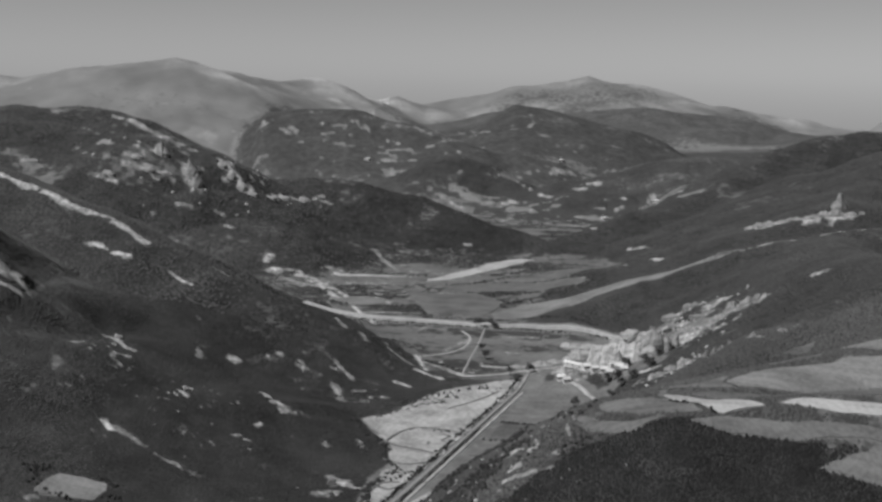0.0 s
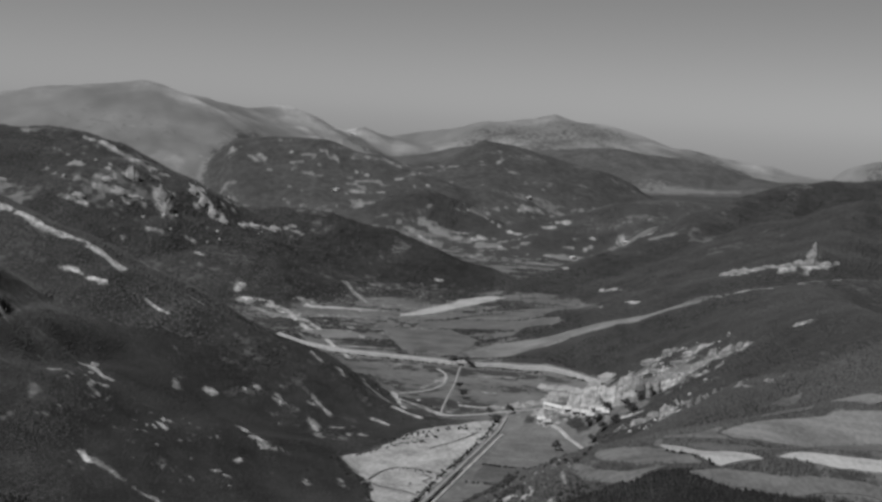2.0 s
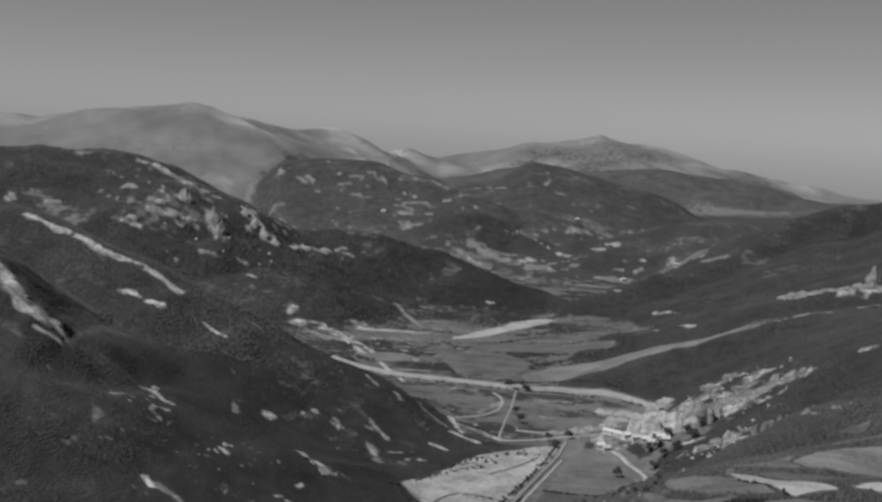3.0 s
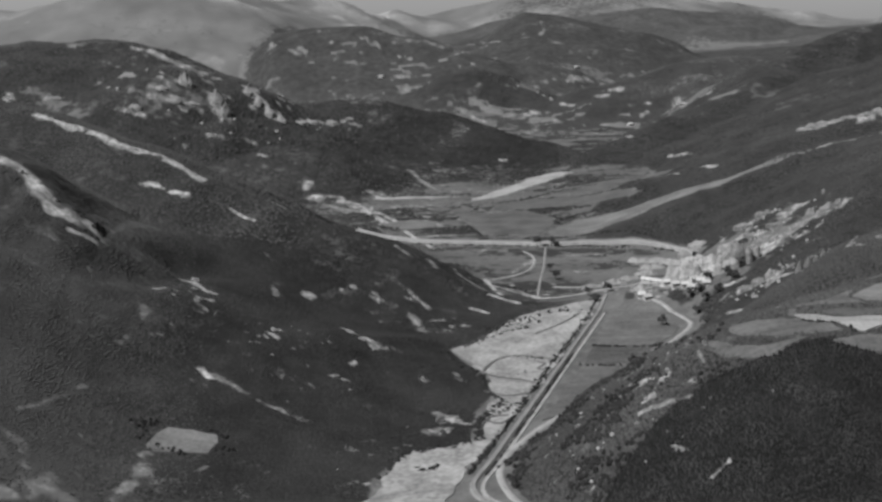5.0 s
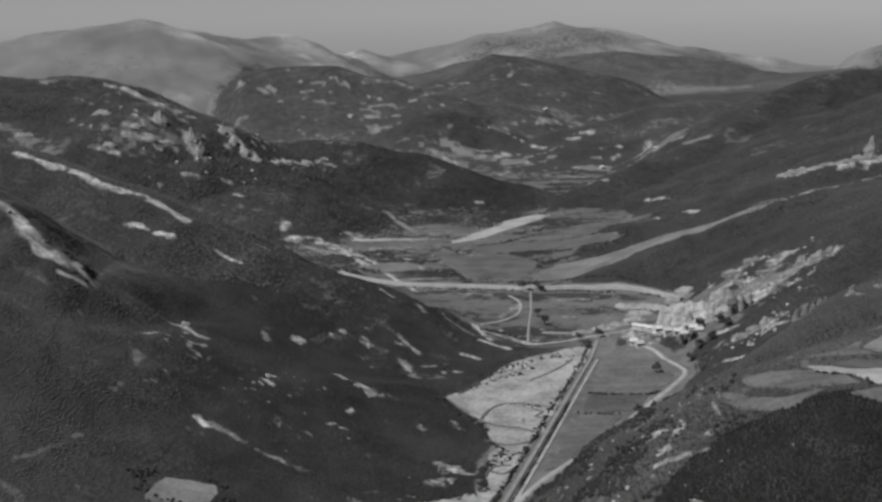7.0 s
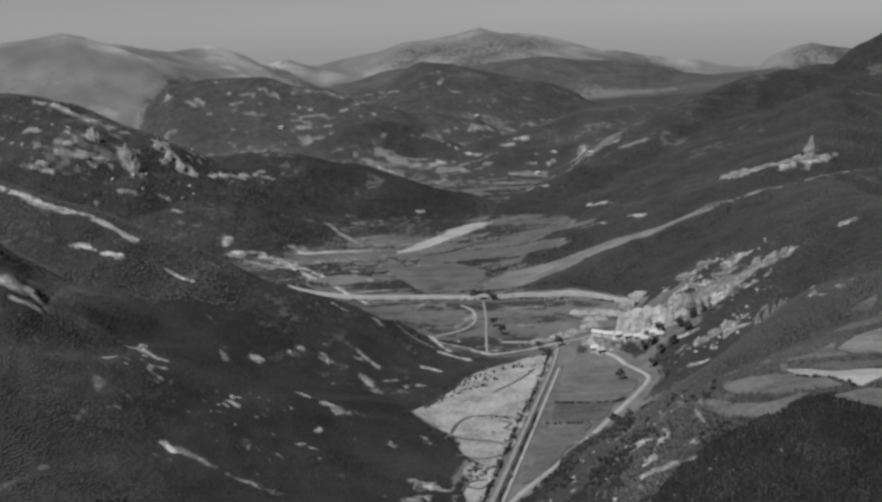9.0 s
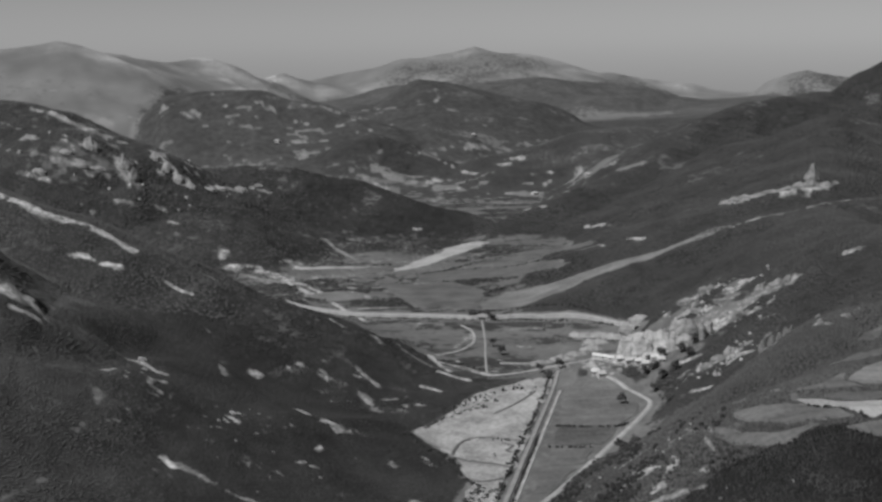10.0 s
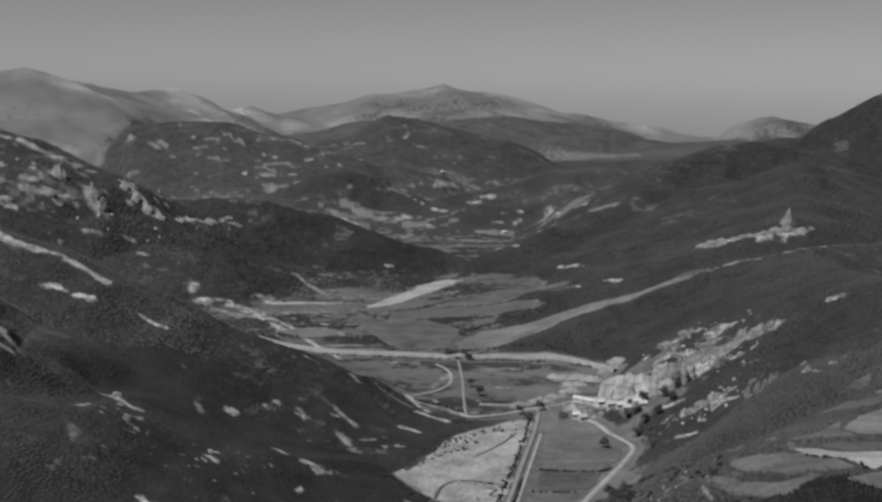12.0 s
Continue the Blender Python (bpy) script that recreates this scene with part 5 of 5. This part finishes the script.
for k, (x, y) in enumerate(SPOTS):
    model = models[k % 3]
    at = pose(x, y, height(x, y), 0, 0, k * 77)
    ob = model if k < 3 else copy_thing(model, at)
    if k < 3:
        ob.matrix_basis = at
    tagged(ob, "single dark broadleaf tree beside road or field", "tree", "valley trees")


def hedge(points, spread, seed, label, dense=1.0):
    """Low bushes along a line, joined."""
    rng = np.random.default_rng(seed)
    line = curved(points, 1.0 / dense)
    v, f = crown_shape(3, 6)
    co, faces = [], []
    for q in line:
        if rng.random() < 0.5 + 0.9 * fractal(np.array([q.x]), np.array([q.y]), 16, seed, 2)[0]:
            continue
        x, y = q.x + rng.normal(0, spread), q.y + rng.normal(0, spread)
        w, h = (rng.uniform(1.2, 3.0), rng.uniform(0.7, 2.0)) if dense < 2 else (rng.uniform(1.5, 4.5), rng.uniform(0.4, 1.3))
        faces += (f + len(co)).tolist()
        co += (v * (1 + rng.uniform(-0.25, 0.25, (len(v), 1))) * (w, w, h) + (x, y, height(x, y))).tolist()
    mesh = bpy.data.meshes.new("hedge")
    mesh.from_pydata(co, [], faces)
    mesh.materials.append(LEAVES)
    return tagged(new("hedge", mesh), label, "hedge", kind="stuff")


hedge([(x - 5.6, y + 1.6) for x, y in RAILWAY[:5]], 0.9, 1, "dark bushes along the railway's river side", 1.9)
hedge([(x + 3.4, y - 1.0) for x, y in RAILWAY[1:5]], 0.4, 2, "dark low hedge between railway and track")
hedge(((50, 846), (60, 842), (72, 834), (64, 838)), 1.6, 21, "dark shrubs on the gravel bars")
hedge(((24, 905), (52, 948), (92, 978)), 1.8, 22, "dark bushes along the river bank")
hedge(((-4, 852), (4, 824), (17, 806), (21, 796), (22, 774), (30, 757)), 1.6, 41, "dark bushes overhanging the gravel bank", 3.0)
hedge(((31, 755), (32, 746), (22, 724), (17, 708), (19, 688)), 1.6, 42, "dark bushes overhanging the gravel bank", 3.0)
hedge(((17, 686), (1, 677), (-17, 668), (-29, 655), (-31, 641), (-36, 630)), 1.8, 43, "dark bushes overhanging the gravel bank", 2.5)
hedge(((40, 934), (55, 926), (38, 912), (20, 891), (4, 871)), 2.0, 44, "dark bushes overhanging the gravel bank", 2.0)
hedge(((-16, 645), (-10, 641), (-4, 650)), 1.2, 45, "dark shrubs on the gravel bars", 2.0)
hedge(((30, 728), (38, 742), (44, 752)), 1.2, 23, "dark shrubs on the gravel bars")
hedge(((100, 871), (121, 866), (143, 866), (152, 876)), 0.5, 4, "dark hedge between two meadows")
hedge(((87, 826), (102, 822), (119, 822)), 0.5, 31, "dark hedge between two meadows")
hedge(((27, 640), (60, 698), (92, 756), (118, 800)), 1.6, 32, "dark bushes below the bench along the road", 3.0)
hedge(((204, 595), (196, 607), (184, 625)), 0.8, 36, "dark hedge between two meadows")
hedge(((20, 1268), (80, 1262), (140, 1245), (196, 1208)), 1.0, 5, "dark bushes behind the causeway")
hedge(((100, 1350), (130, 1372), (180, 1372), (206, 1385)), 1.2, 6, "dark hedge between pale fields")
hedge(((70, 1490), (130, 1560), (170, 1590)), 1.5, 7, "dark hedge between far fields")
hedge(((40, 1480), (100, 1500), (150, 1500), (215, 1420)), 1.5, 8, "dark hedge between far fields")
hedge(((10, 1075), (40, 1062), (66, 1030)), 1.2, 9, "dark bushes beside the lane")
hedge(((-40, 1252), (20, 1236), (78, 1222)), 0.8, 10, "dark bushes along the causeway wall")
hedge(((98, 1217), (144, 1205), (186, 1187), (212, 1170)), 0.8, 12, "dark bushes along the causeway wall")


def strewn_chance(cx, cy, rx, ry, most):
    """How likely a loose rock lies at a place, in drifts round a centre."""
    return lambda x, y: most * np.clip(1.3 - np.hypot((x - cx) / rx, (y - cy) / ry), 0, 1) * np.clip(4 * fractal(x, y, 12, 61, 3) + 0.4, 0, 1)


# loose rocks
woods("loose_rocks", (30, 550, 170, 720), 1.6, 1.7, 2, 6, 71, WEATHERED, "scattered pale rocks on the bench slope", flat=(0.35, 0.7),
      chance=lambda x, y: strewn_chance(90, 630, 55, 65, 0.03)(x, y) * (x > (y - 535) * 0.2863 + 26), category="rocks")
woods("loose_rocks", (180, 860, 360, 1150), 2.2, 2.6, 2, 6, 72, WEATHERED, "pale broken rock on the village slope", flat=(0.35, 0.7),
      chance=lambda x, y: np.maximum(strewn_chance(232, 912, 34, 28, 0.14)(x, y), strewn_chance(264, 1045, 40, 70, 0.12)(x, y)), category="rocks")
woods("loose_rocks", (-560, 1600, -120, 1920), 4.0, 5.0, 2, 6, 73, WEATHERED, "pale rocks strewn over the scrub hill", flat=(0.3, 0.6),
      chance=lambda x, y: np.maximum(strewn_chance(-390, 1730, 140, 60, 0.03)(x, y), strewn_chance(-240, 1820, 90, 60, 0.03)(x, y)), category="rocks")
woods("bank_scrub", (30, 540, 190, 760), 1.9, 2.8, 2, 6, 78, LEAVES, "dark bushes scattered over the bank below the bench", flat=(0.4, 0.8),
      chance=lambda x, y: 0.7 * np.clip(7 * fractal(x, y, 17, 66, 3) + 0.1, 0, 1) * (x > road_line(y) + 4) * (y > evergreen_edge(x)) * np.clip((740 - y) / 40, 0, 1) * np.clip((150 - x) / 20, 0, 1), category="scrub")
woods("river_scrub", (20, 860, 125, 1000), 1.9, 1.9, 2, 6, 75, LEAVES, "low willow scrub on the upper gravel", flat=(0.4, 0.8),
      chance=lambda x, y: 0.3 * np.clip(1.6 - np.abs((y - 0.78 * x - 893) - 4) / 9, 0, 1) * np.clip(5 * fractal(x, y, 14, 63, 3) + 0.35, 0, 1) * (x < (y - 535) * 0.2863 - 14), category="scrub")
woods("river_scrub", (15, 690, 75, 850), 1.7, 1.7, 2, 6, 76, LEAVES, "low willow scrub on the gravel bars", flat=(0.4, 0.8),
      chance=lambda x, y: 0.5 * np.clip(8 * fractal(x * 0.6, y, 13, 64, 3) - 1.1, 0, 1) * (x < (y - 535) * 0.2863 - 15) * (x > 24), category="scrub")
woods("field_scrub", (-180, 600, -100, 690), 1.6, 2.0, 2, 6, 77, LEAVES, "dark bushes round the farm field", flat=(0.5, 0.9),
      chance=lambda x, y: 0.5 * np.clip(1.4 - np.abs(np.hypot((x + 143) / 26, (y - 654) / 17) - 1) * 6, 0, 1) * np.clip(4 * fractal(x, y, 9, 65, 2) + 0.3, 0, 1), category="scrub")
